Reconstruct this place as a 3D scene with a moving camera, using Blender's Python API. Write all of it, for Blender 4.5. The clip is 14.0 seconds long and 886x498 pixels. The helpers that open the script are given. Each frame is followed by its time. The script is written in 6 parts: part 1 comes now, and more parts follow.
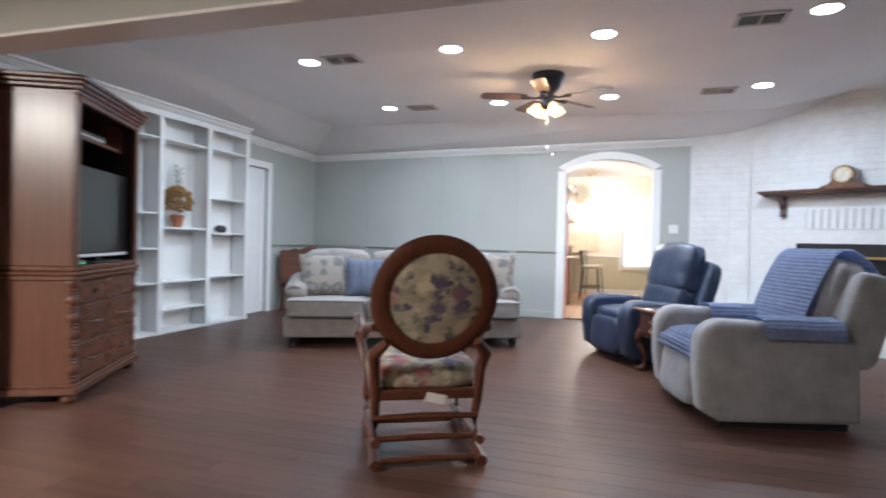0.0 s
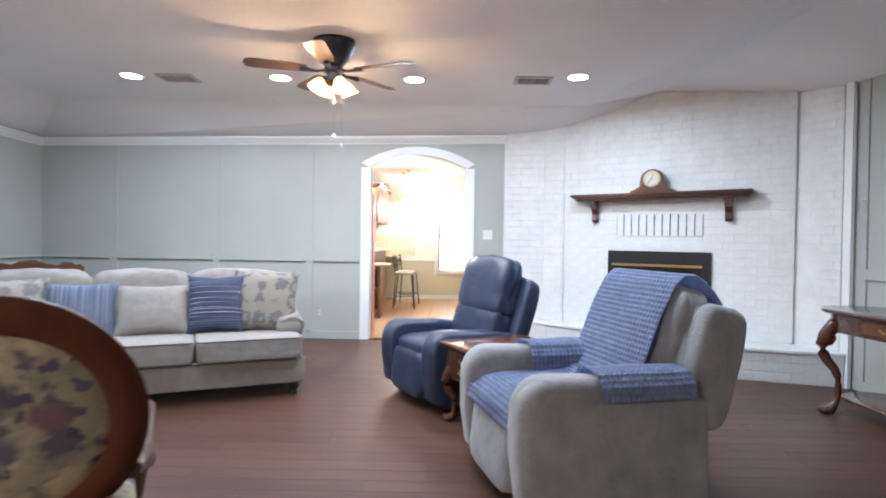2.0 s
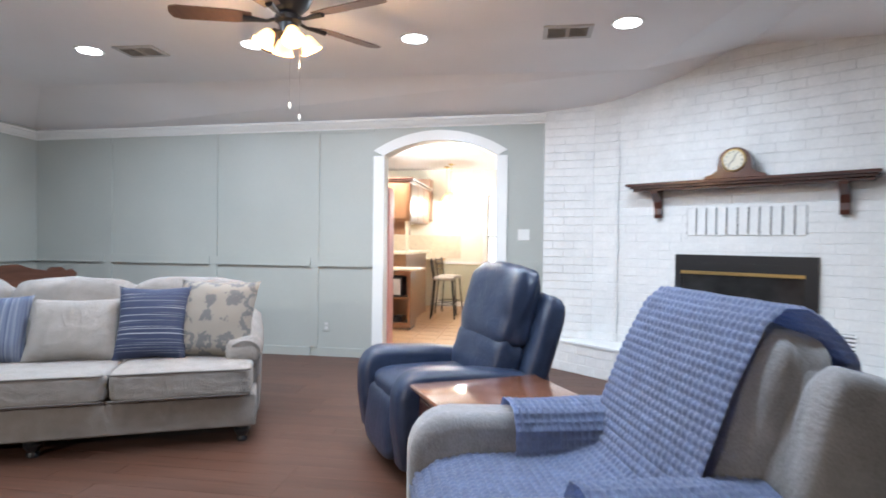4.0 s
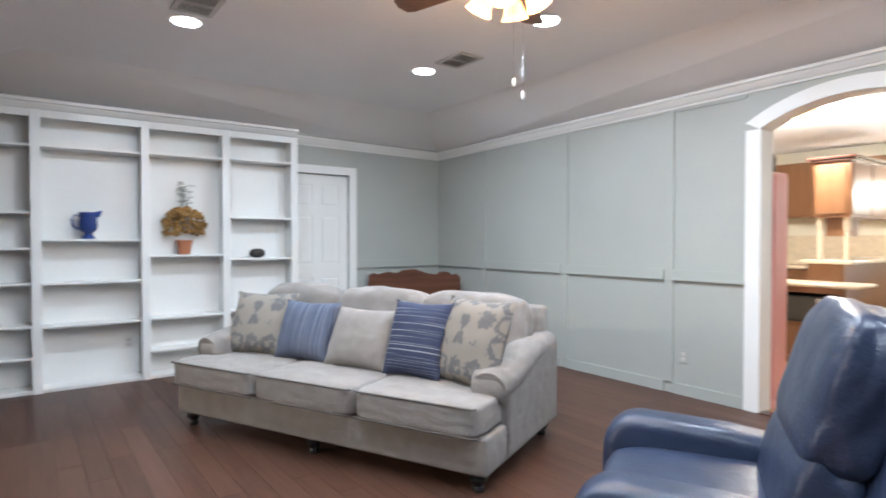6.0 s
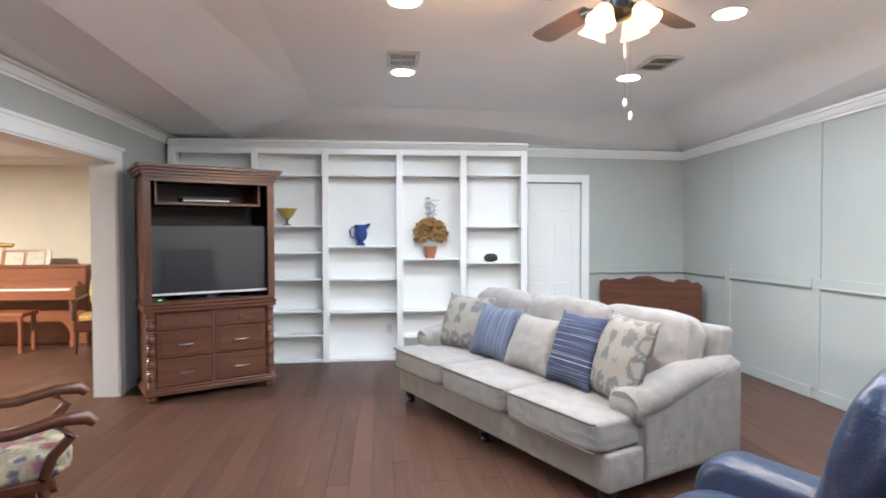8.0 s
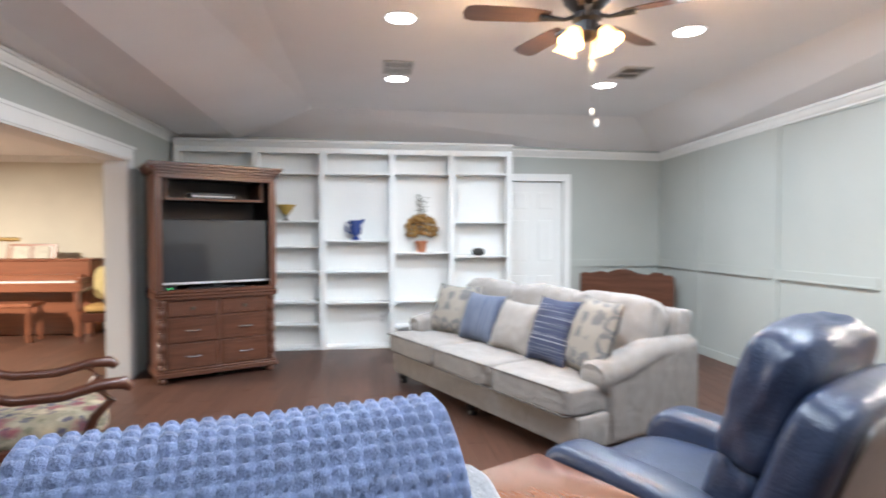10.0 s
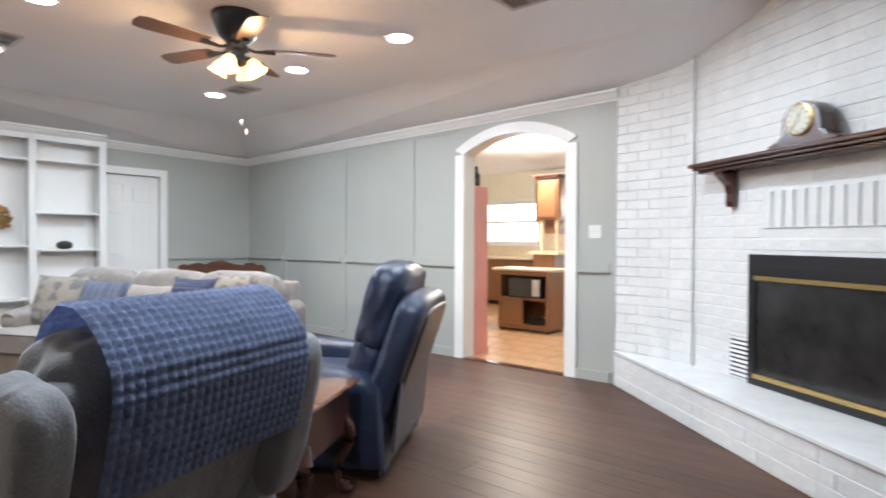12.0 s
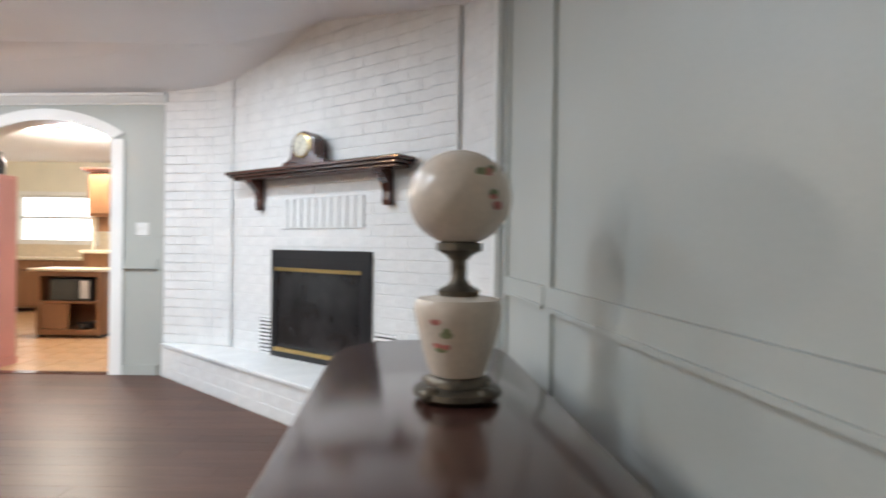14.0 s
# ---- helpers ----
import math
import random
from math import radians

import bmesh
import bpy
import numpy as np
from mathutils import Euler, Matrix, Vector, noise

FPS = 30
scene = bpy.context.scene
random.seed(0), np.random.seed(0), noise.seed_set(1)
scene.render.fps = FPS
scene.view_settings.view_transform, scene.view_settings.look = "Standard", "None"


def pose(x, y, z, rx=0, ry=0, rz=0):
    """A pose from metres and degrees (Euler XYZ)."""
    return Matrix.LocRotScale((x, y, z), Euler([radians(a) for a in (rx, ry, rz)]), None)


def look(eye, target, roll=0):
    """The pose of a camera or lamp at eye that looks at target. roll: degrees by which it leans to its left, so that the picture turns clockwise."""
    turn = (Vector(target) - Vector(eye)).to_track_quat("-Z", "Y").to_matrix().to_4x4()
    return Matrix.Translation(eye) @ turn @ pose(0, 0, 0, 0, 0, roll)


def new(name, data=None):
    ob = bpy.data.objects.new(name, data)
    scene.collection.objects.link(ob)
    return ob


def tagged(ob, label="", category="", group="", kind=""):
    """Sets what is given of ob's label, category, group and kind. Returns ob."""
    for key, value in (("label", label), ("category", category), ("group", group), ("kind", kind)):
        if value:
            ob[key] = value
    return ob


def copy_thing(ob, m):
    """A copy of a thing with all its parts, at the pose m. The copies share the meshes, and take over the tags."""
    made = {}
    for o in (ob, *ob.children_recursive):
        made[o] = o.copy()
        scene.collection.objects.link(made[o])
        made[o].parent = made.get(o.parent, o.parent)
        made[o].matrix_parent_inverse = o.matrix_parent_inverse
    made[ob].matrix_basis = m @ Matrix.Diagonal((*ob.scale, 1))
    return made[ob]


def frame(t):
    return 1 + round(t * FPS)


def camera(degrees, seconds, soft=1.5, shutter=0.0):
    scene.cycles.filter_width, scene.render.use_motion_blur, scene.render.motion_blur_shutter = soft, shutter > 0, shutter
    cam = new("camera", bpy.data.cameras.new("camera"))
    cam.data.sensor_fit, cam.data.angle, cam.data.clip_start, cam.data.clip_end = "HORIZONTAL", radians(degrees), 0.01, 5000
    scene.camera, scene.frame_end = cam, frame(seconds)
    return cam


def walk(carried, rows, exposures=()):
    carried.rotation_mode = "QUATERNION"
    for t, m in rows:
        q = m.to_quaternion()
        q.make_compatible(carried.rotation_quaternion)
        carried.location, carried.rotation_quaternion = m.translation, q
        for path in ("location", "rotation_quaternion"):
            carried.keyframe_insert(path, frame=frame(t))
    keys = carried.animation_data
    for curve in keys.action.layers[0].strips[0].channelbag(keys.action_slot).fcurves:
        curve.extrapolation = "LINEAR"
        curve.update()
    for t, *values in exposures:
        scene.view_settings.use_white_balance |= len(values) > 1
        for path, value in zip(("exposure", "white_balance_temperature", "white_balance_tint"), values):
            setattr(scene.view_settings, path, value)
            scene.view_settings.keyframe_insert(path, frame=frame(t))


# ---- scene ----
cam = camera(75.7, 14.0, soft=1.8, shutter=0.5)
PATH = [
    (0, (0.755, -0.626, 1.057), (0.146, 1.279, 1.031), 1.4),
    (0.5, (0.741, -0.283, 1.078), (0.387, 1.685, 1.059), 1.2),
    (1, (0.791, 0.08, 1.124), (0.523, 2.062, 1.105), 1.2),
    (1.5, (0.839, 0.388, 1.189), (0.682, 2.382, 1.162), 1.1),
    (2, (0.875, 0.669, 1.206), (0.86, 2.669, 1.181), 0.9),
    (2.2, (0.943, 0.795, 1.206), (0.953, 2.794, 1.184), 1.0),
    (4.3, (1.454, 2.039, 1.229), (1.011, 3.989, 1.202), 0.6),
    (4.5, (1.534, 2.159, 1.248), (0.928, 4.064, 1.218), 0.5),
    (5, (1.72, 2.466, 1.274), (0.719, 4.197, 1.241), 0.4),
    (5.5, (1.814, 2.858, 1.295), (0.487, 4.354, 1.257), 0.2),
    (6, (1.904, 3.243, 1.293), (0.299, 4.435, 1.257), -0.0),
    (6.5, (2.021, 3.524, 1.329), (0.225, 4.405, 1.286), -0.1),
    (7, (2.212, 3.748, 1.369), (0.321, 4.4, 1.32), -0.2),
    (7.5, (2.346, 3.934, 1.394), (0.387, 4.332, 1.347), -0.1),
    (7.7, (2.415, 3.962, 1.415), (0.435, 4.241, 1.362), -0.2),
    (9.8, (2.832, 3.967, 1.357), (0.836, 4.071, 1.311), -0.1),
    (10, (2.9, 3.902, 1.364), (0.917, 4.156, 1.311), 0.0),
    (10.5, (3.063, 3.663, 1.352), (1.181, 4.339, 1.303), 0.3),
    (11, (3.249, 3.433, 1.269), (1.533, 4.46, 1.235), 0.2),
    (11.5, (3.403, 3.186, 1.247), (1.89, 4.492, 1.214), 0.2),
    (12, (3.522, 2.962, 1.216), (2.245, 4.5, 1.187), 0.3),
    (12.5, (3.664, 2.803, 1.215), (2.616, 4.507, 1.181), 0.3),
    (13, (3.767, 2.699, 1.185), (2.99, 4.542, 1.162), 0.5),
    (13.5, (3.865, 2.587, 1.176), (3.472, 4.548, 1.162), 0.9),
    (14, (4.044, 2.548, 1.181), (4.045, 4.548, 1.173), 0.8),
]
walk(cam, [(t, look(eye, target, roll)) for t, eye, target, roll in PATH],
     exposures=[(0, -0.17, 6000, 10), (2.0, 0.05, 6050, 10), (4.5, -0.12, 6200, 10), (5.5, -0.13, 6300, 10), (6.3, 0.0, 6380, 10), (7.5, 0.24, 6450, 10), (10.0, 0.32, 6500, 10), (10.6, 0.24, 6520, 10), (12.0, -0.02, 6550, 10), (14.0, -0.08, 6650, 10)])

# ---------------------------------------------------------------- light
world = bpy.data.worlds.new("sky")
scene.world = world
world.use_nodes = True
wn = world.node_tree
sky = wn.nodes.new("ShaderNodeTexSky")
sky.sky_type, sky.sun_disc, sky.sun_elevation, sky.sun_rotation = "NISHITA", False, radians(40), radians(200)
wn.nodes["Background"].inputs["Strength"].default_value = 0.12
wn.links.new(sky.outputs["Color"], wn.nodes["Background"].inputs["Color"])
CAN_WATTS, FAN_WATTS, KITCHEN_WATTS, SOUTH_WATTS, WINDOW_WATTS = 36.5, 14.0, 190.0, 430.0, 6.0
COOL, WARM = (0.735, 0.865, 1.0), (1.0, 0.62, 0.33)


def lamp(name, kind, watts, colour, m, size=0.1, parent=None, size_y=None):
    data = bpy.data.lights.new(name, kind)
    data.energy, data.color = watts, colour
    if kind == "AREA":
        data.shape, data.size = ("DISK", size) if size_y is None else ("RECTANGLE", size)
        if size_y is not None:
            data.size_y = size_y
    else:
        data.shadow_soft_size = size
    ob = new(name, data)
    ob.matrix_world = m
    if parent:
        ob.parent = parent
    return ob


# ---------------------------------------------------------------- materials
def nodes_of(name):
    m = bpy.data.materials.new(name)
    m.use_nodes = True
    t = m.node_tree
    return m, t, t.nodes["Principled BSDF"]


def add(t, kind, **values):
    n = t.nodes.new(kind)
    for k, v in values.items():
        n.inputs[k].default_value = v
    return n


def ramp_of(t, source, stops):
    r = t.nodes.new("ShaderNodeValToRGB")
    e = r.color_ramp.elements
    e[0].position, e[0].color = stops[0][0], (*stops[0][1], 1)
    e[1].position, e[1].color = stops[-1][0], (*stops[-1][1], 1)
    for p, c in stops[1:-1]:
        x = e.new(p)
        x.color = (*c, 1)
    t.links.new(source, r.inputs["Fac"])
    return r.outputs["Color"]


def paint(name, colour, rough=0.5, vary=0.06, scale=3.0, fine=120.0, bump=0.05, metal=0.0, spec=0.5, stretch=(1, 1, 1), sheen=0.0):
    """Plain coloured surface with broad unevenness, fine grain and relief."""
    m, t, b = nodes_of(name)
    co = t.nodes.new("ShaderNodeTexCoord")
    mp = add(t, "ShaderNodeMapping", Scale=stretch)
    t.links.new(co.outputs["Object"], mp.inputs["Vector"])
    broad = add(t, "ShaderNodeTexNoise", Scale=scale, Detail=4.0)
    grain = add(t, "ShaderNodeTexNoise", Scale=fine, Detail=3.0)
    for n in (broad, grain):
        t.links.new(mp.outputs["Vector"], n.inputs["Vector"])
    mixed = add(t, "ShaderNodeMix")
    t.links.new(broad.outputs["Fac"], mixed.inputs["A"])
    t.links.new(grain.outputs["Fac"], mixed.inputs["B"])
    mixed.inputs["Factor"].default_value = 0.4
    lo, hi = [c * (1 - 2.2 * vary) for c in colour], [min(1, c * (1 + 1.6 * vary)) for c in colour]
    t.links.new(ramp_of(t, mixed.outputs["Result"], [(0.3, lo), (0.7, hi)]), b.inputs["Base Color"])
    b.inputs["Roughness"].default_value, b.inputs["Metallic"].default_value = rough, metal
    b.inputs["Specular IOR Level"].default_value = spec
    b.inputs["Sheen Weight"].default_value = sheen
    bp = add(t, "ShaderNodeBump", Strength=bump, Distance=0.01)
    t.links.new(grain.outputs["Fac"], bp.inputs["Height"])
    t.links.new(bp.outputs["Normal"], b.inputs["Normal"])
    return m


def wood(name, dark, light, rough=0.35, axis=0, pieces=False, scale=1.0, coat=0.0):
    """Timber with long grain along one axis; pieces: each piece has its own tone."""
    m, t, b = nodes_of(name)
    co = t.nodes.new("ShaderNodeTexCoord")
    s = [14 * scale, 14 * scale, 14 * scale]
    s[axis] = 0.9 * scale
    mp = add(t, "ShaderNodeMapping", Scale=s)
    vec = co.outputs["Object"]
    info = t.nodes.new("ShaderNodeObjectInfo")
    if pieces:
        sh = t.nodes.new("ShaderNodeVectorMath")
        sc = t.nodes.new("ShaderNodeVectorMath")
        sc.operation = "SCALE"
        sc.inputs[0].default_value = (37.0, 19.0, 7.0)
        t.links.new(info.outputs["Random"], sc.inputs["Scale"])
        t.links.new(vec, sh.inputs[0])
        t.links.new(sc.outputs["Vector"], sh.inputs[1])
        vec = sh.outputs["Vector"]
    t.links.new(vec, mp.inputs["Vector"])
    g1 = add(t, "ShaderNodeTexNoise", Scale=1.2, Detail=6.0, Roughness=0.65, Distortion=0.6)
    g2 = add(t, "ShaderNodeTexNoise", Scale=7.0, Detail=3.0)
    for n in (g1, g2):
        t.links.new(mp.outputs["Vector"], n.inputs["Vector"])
    mx = add(t, "ShaderNodeMix", Factor=0.3)
    t.links.new(g1.outputs["Fac"], mx.inputs["A"])
    t.links.new(g2.outputs["Fac"], mx.inputs["B"])
    fac = mx.outputs["Result"]
    if pieces:
        ad = t.nodes.new("ShaderNodeMath")
        ad.operation = "MULTIPLY_ADD"
        t.links.new(info.outputs["Random"], ad.inputs[0])
        ad.inputs[1].default_value = 0.20
        t.links.new(fac, ad.inputs[2])
        lo = t.nodes.new("ShaderNodeMath")
        lo.operation = "SUBTRACT"
        lo.inputs[1].default_value = 0.10
        t.links.new(ad.outputs[0], lo.inputs[0])
        fac = lo.outputs[0]
    t.links.new(ramp_of(t, fac, [(0.25, dark), (0.75, light)]), b.inputs["Base Color"])
    b.inputs["Roughness"].default_value = rough
    b.inputs["Coat Weight"].default_value = coat
    b.inputs["Coat Roughness"].default_value = 0.15
    bp = add(t, "ShaderNodeBump", Strength=0.08, Distance=0.004)
    t.links.new(g2.outputs["Fac"], bp.inputs["Height"])
    t.links.new(bp.outputs["Normal"], b.inputs["Normal"])
    return m


def glow(name, colour, strength):
    m, t, b = nodes_of(name)
    b.inputs["Base Color"].default_value = (*colour, 1)
    b.inputs["Emission Color"].default_value = (*colour, 1)
    b.inputs["Emission Strength"].default_value = strength
    return m


def tapestry(name):
    """Woven floral cloth: beige ground with scattered rose blooms and navy and green leaves."""
    m, t, b = nodes_of(name)
    co = t.nodes.new("ShaderNodeTexCoord")
    wob = add(t, "ShaderNodeTexNoise", Scale=26.0, Detail=4.0)
    t.links.new(co.outputs["Object"], wob.inputs["Vector"])
    mv = t.nodes.new("ShaderNodeVectorMath")
    mv.operation = "MULTIPLY_ADD"
    mv.inputs[1].default_value = (0.085, 0.085, 0.085)
    t.links.new(wob.outputs["Color"], mv.inputs[0])
    t.links.new(co.outputs["Object"], mv.inputs[2])
    ground = add(t, "ShaderNodeTexNoise", Scale=9.0, Detail=3.0)
    t.links.new(co.outputs["Object"], ground.inputs["Vector"])
    colour = ramp_of(t, ground.outputs["Fac"], [(0.3, (0.30, 0.26, 0.18)), (0.7, (0.44, 0.38, 0.28))])
    layers = ((21.0, 0.40, 0.56, [(0.0, (0.07, 0.065, 0.11)), (0.48, (0.14, 0.13, 0.17)), (0.51, (0.21, 0.20, 0.14)), (0.76, (0.27, 0.25, 0.17)), (0.79, (0.46, 0.39, 0.28)), (1.0, (0.50, 0.43, 0.32))]),
              (9.5, 0.26, 0.54, [(0.0, (0.22, 0.045, 0.07)), (0.42, (0.38, 0.16, 0.15)), (0.44, (0.10, 0.08, 0.13)), (0.56, (0.14, 0.12, 0.16)), (0.59, (0.53, 0.43, 0.30)), (1.0, (0.58, 0.47, 0.32))]))
    for scale, inner, outer, stops in layers:
        cells = add(t, "ShaderNodeTexVoronoi", Scale=scale)
        t.links.new(mv.outputs["Vector"], cells.inputs["Vector"])
        sep = t.nodes.new("ShaderNodeSeparateColor")
        t.links.new(cells.outputs["Color"], sep.inputs["Color"])
        bloom = ramp_of(t, sep.outputs["Red"], stops)
        mask = add(t, "ShaderNodeMapRange")
        mask.inputs["From Min"].default_value, mask.inputs["From Max"].default_value = outer, inner
        t.links.new(cells.outputs["Distance"], mask.inputs["Value"])
        over = t.nodes.new("ShaderNodeMix")
        over.data_type = "RGBA"
        t.links.new(mask.outputs["Result"], over.inputs[0])
        t.links.new(colour, over.inputs[6])
        t.links.new(bloom, over.inputs[7])
        colour = over.outputs[2]
    fine = add(t, "ShaderNodeTexNoise", Scale=180.0)
    t.links.new(co.outputs["Object"], fine.inputs["Vector"])
    mx = t.nodes.new("ShaderNodeMix")
    mx.data_type, mx.blend_type = "RGBA", "MULTIPLY"
    mx.inputs["Factor"].default_value = 0.35
    t.links.new(colour, mx.inputs[6])
    t.links.new(fine.outputs["Fac"], mx.inputs[7])
    t.links.new(mx.outputs[2], b.inputs["Base Color"])
    b.inputs["Roughness"].default_value = 0.9
    bp = add(t, "ShaderNodeBump", Strength=0.3, Distance=0.004)
    t.links.new(fine.outputs["Fac"], bp.inputs["Height"])
    t.links.new(bp.outputs["Normal"], b.inputs["Normal"])
    return m


def striped(name, base, line, scale, axis=0, rough=0.85, low=0.62, high=0.72):
    """Cloth with irregular woven stripes across one axis."""
    m, t, b = nodes_of(name)
    co = t.nodes.new("ShaderNodeTexCoord")
    s = [0.6, 0.6, 0.6]
    s[axis] = scale
    mp = add(t, "ShaderNodeMapping", Scale=s)
    t.links.new(co.outputs["Object"], mp.inputs["Vector"])
    n = add(t, "ShaderNodeTexNoise", Scale=1.0, Detail=2.0)
    t.links.new(mp.outputs["Vector"], n.inputs["Vector"])
    t.links.new(ramp_of(t, n.outputs["Fac"], [(low, base), (high, line)]), b.inputs["Base Color"])
    fine = add(t, "ShaderNodeTexNoise", Scale=220.0)
    t.links.new(co.outputs["Object"], fine.inputs["Vector"])
    b.inputs["Roughness"].default_value = rough
    bp = add(t, "ShaderNodeBump", Strength=0.3, Distance=0.004)
    t.links.new(fine.outputs["Fac"], bp.inputs["Height"])
    t.links.new(bp.outputs["Normal"], b.inputs["Normal"])
    return m


def damask(name, base, dark):
    """Beige cloth with filled grey leaf medallions on a loose lattice."""
    m, t, b = nodes_of(name)
    co = t.nodes.new("ShaderNodeTexCoord")
    wob = add(t, "ShaderNodeTexNoise", Scale=14.0, Detail=3.0)
    t.links.new(co.outputs["Object"], wob.inputs["Vector"])
    mv = t.nodes.new("ShaderNodeVectorMath")
    mv.operation = "MULTIPLY_ADD"
    mv.inputs[1].default_value = (0.07, 0.07, 0.07)
    t.links.new(wob.outputs["Color"], mv.inputs[0])
    t.links.new(co.outputs["Object"], mv.inputs[2])
    w = add(t, "ShaderNodeTexVoronoi", Scale=7.5, Randomness=0.25)
    t.links.new(mv.outputs["Vector"], w.inputs["Vector"])
    n = add(t, "ShaderNodeTexNoise", Scale=42.0, Detail=2.0)
    t.links.new(co.outputs["Object"], n.inputs["Vector"])
    mul = t.nodes.new("ShaderNodeMath")
    mul.operation = "MULTIPLY_ADD"
    t.links.new(n.outputs["Fac"], mul.inputs[0])
    mul.inputs[1].default_value = 0.42
    t.links.new(w.outputs["Distance"], mul.inputs[2])
    t.links.new(ramp_of(t, mul.outputs[0], [(0.30, base), (0.46, base), (0.52, dark), (0.66, dark), (0.72, base)]), b.inputs["Base Color"])
    b.inputs["Roughness"].default_value = 0.95
    f = add(t, "ShaderNodeTexNoise", Scale=200.0)
    t.links.new(co.outputs["Object"], f.inputs["Vector"])
    bp = add(t, "ShaderNodeBump", Strength=0.4, Distance=0.004)
    t.links.new(f.outputs["Fac"], bp.inputs["Height"])
    t.links.new(bp.outputs["Normal"], b.inputs["Normal"])
    return m


def glass(name, tint=(1, 1, 1), rough=0.02):
    m, t, b = nodes_of(name)
    b.inputs["Base Color"].default_value = (*tint, 1)
    b.inputs["Roughness"].default_value = rough
    b.inputs["Transmission Weight"].default_value = 1.0
    return m


M_SAGE = paint("sage_wall_paint", (0.405, 0.421, 0.392), 0.42, 0.03, 1.5, 90, 0.04)
M_WHITE = paint("white_gloss_paint", (0.80, 0.80, 0.78), 0.35, 0.02, 2.0, 60, 0.03)
M_CEIL = paint("ceiling_paint", (0.90, 0.885, 0.895), 0.75, 0.025, 1.2, 140, 0.12)
M_BRICK = paint("white_painted_brick", (0.755, 0.755, 0.745), 0.5, 0.05, 6.0, 45, 0.35)
M_JOINT = paint("painted_mortar", (0.74, 0.74, 0.73), 0.7, 0.05, 6.0, 60, 0.3)
M_FLOOR = wood("dark_floor_boards", (0.050, 0.024, 0.016), (0.118, 0.057, 0.039), 0.40, 0, True)
M_FLOOR.node_tree.nodes["Principled BSDF"].inputs["Specular IOR Level"].default_value = 0.24
M_GROOVE = paint("floor_joint", (0.035, 0.018, 0.012), 0.6)
M_CHERRY = wood("cherry_wood", (0.062, 0.024, 0.014), (0.165, 0.066, 0.038), 0.28, 2)
M_CHERRY_X = wood("cherry_wood_across", (0.062, 0.024, 0.014), (0.165, 0.066, 0.038), 0.27, 0)
M_DARKWOOD = wood("dark_mahogany", (0.035, 0.012, 0.009), (0.10, 0.035, 0.022), 0.22, 0, coat=0.4)
# near-black wood: shade of the armoire's open top is in the colour
M_INSIDE_SHADE = wood("shaded_inner_wood", (0.010, 0.006, 0.005), (0.028, 0.014, 0.010), 0.5, 0)
M_ROCKER = wood("rocker_wood", (0.05, 0.017, 0.010), (0.12, 0.040, 0.021), 0.3, 2)
M_OAK = wood("kitchen_cabinet_wood", (0.15, 0.066, 0.030), (0.28, 0.135, 0.062), 0.35, 2)
M_PIANO = wood("piano_wood", (0.16, 0.055, 0.03), (0.30, 0.11, 0.055), 0.3, 0)
M_BLACK = paint("black_metal", (0.012, 0.012, 0.014), 0.35, 0.1, 8, 80, 0.02)
M_BRASS = paint("brass", (0.62, 0.44, 0.18), 0.3, 0.06, 10, 80, 0.02, metal=1.0)
M_PEWTER = paint("dark_pewter", (0.13, 0.11, 0.085), 0.45, 0.15, 20, 80, 0.1, metal=0.8)
M_GREY = paint("grey_suede", (0.222, 0.218, 0.228), 0.9, 0.16, 7, 160, 0.25, sheen=0.4)
M_LEATHER = paint("navy_leather", (0.026, 0.038, 0.075), 0.33, 0.14, 8, 110, 0.18)
M_TAUPE = paint("taupe_strip", (0.22, 0.19, 0.17), 0.5, 0.1, 6, 110, 0.15)
M_BLUE = paint("blue_knit", (0.245, 0.30, 0.475), 0.95, 0.12, 20, 260, 0.4, sheen=0.3)
M_SOFA = paint("oatmeal_chenille", (0.262, 0.240, 0.226), 0.95, 0.10, 11, 210, 0.7, sheen=0.15)
# sofa cloth darkened: the seam's shadow line is painted into the welt
M_SEAM_SHADE = paint("shaded_sofa_welt", (0.10, 0.09, 0.085), 0.92, 0.07, 9, 240, 0.35)


def creased(m, scale, strength, distance=0.03, stretch=(1, 1, 1)):
    """Broad folds and dents under the fine grain."""
    t = m.node_tree
    b = t.nodes["Principled BSDF"]
    co = t.nodes.new("ShaderNodeTexCoord")
    mp = add(t, "ShaderNodeMapping", Scale=stretch)
    t.links.new(co.outputs["Object"], mp.inputs["Vector"])
    n = add(t, "ShaderNodeTexNoise", Scale=scale, Detail=3.0, Roughness=0.55, Distortion=1.4)
    t.links.new(mp.outputs["Vector"], n.inputs["Vector"])
    bp = add(t, "ShaderNodeBump", Strength=strength, Distance=distance)
    t.links.new(n.outputs["Fac"], bp.inputs["Height"])
    t.links.new(b.inputs["Normal"].links[0].from_socket, bp.inputs["Normal"])
    t.links.new(bp.outputs["Normal"], b.inputs["Normal"])


creased(M_LEATHER, 7.0, 0.14, 0.03, (1, 1, 1.8))
creased(M_SOFA, 5.0, 0.34, 0.04)
creased(M_GREY, 6.0, 0.35)
creased(M_BLUE, 9.0, 0.25, 0.02)
M_FLORAL = tapestry("floral_tapestry")
M_DAMASK = damask("damask_cloth", (0.238, 0.216, 0.188), (0.128, 0.125, 0.127))
M_STRIPE = striped("navy_white_stripe", (0.026, 0.036, 0.078), (0.36, 0.38, 0.42), 105, 2, low=0.56, high=0.64)
M_DENIM = striped("blue_grey_stripe", (0.050, 0.068, 0.12), (0.20, 0.22, 0.27), 80, 0, low=0.42, high=0.72)
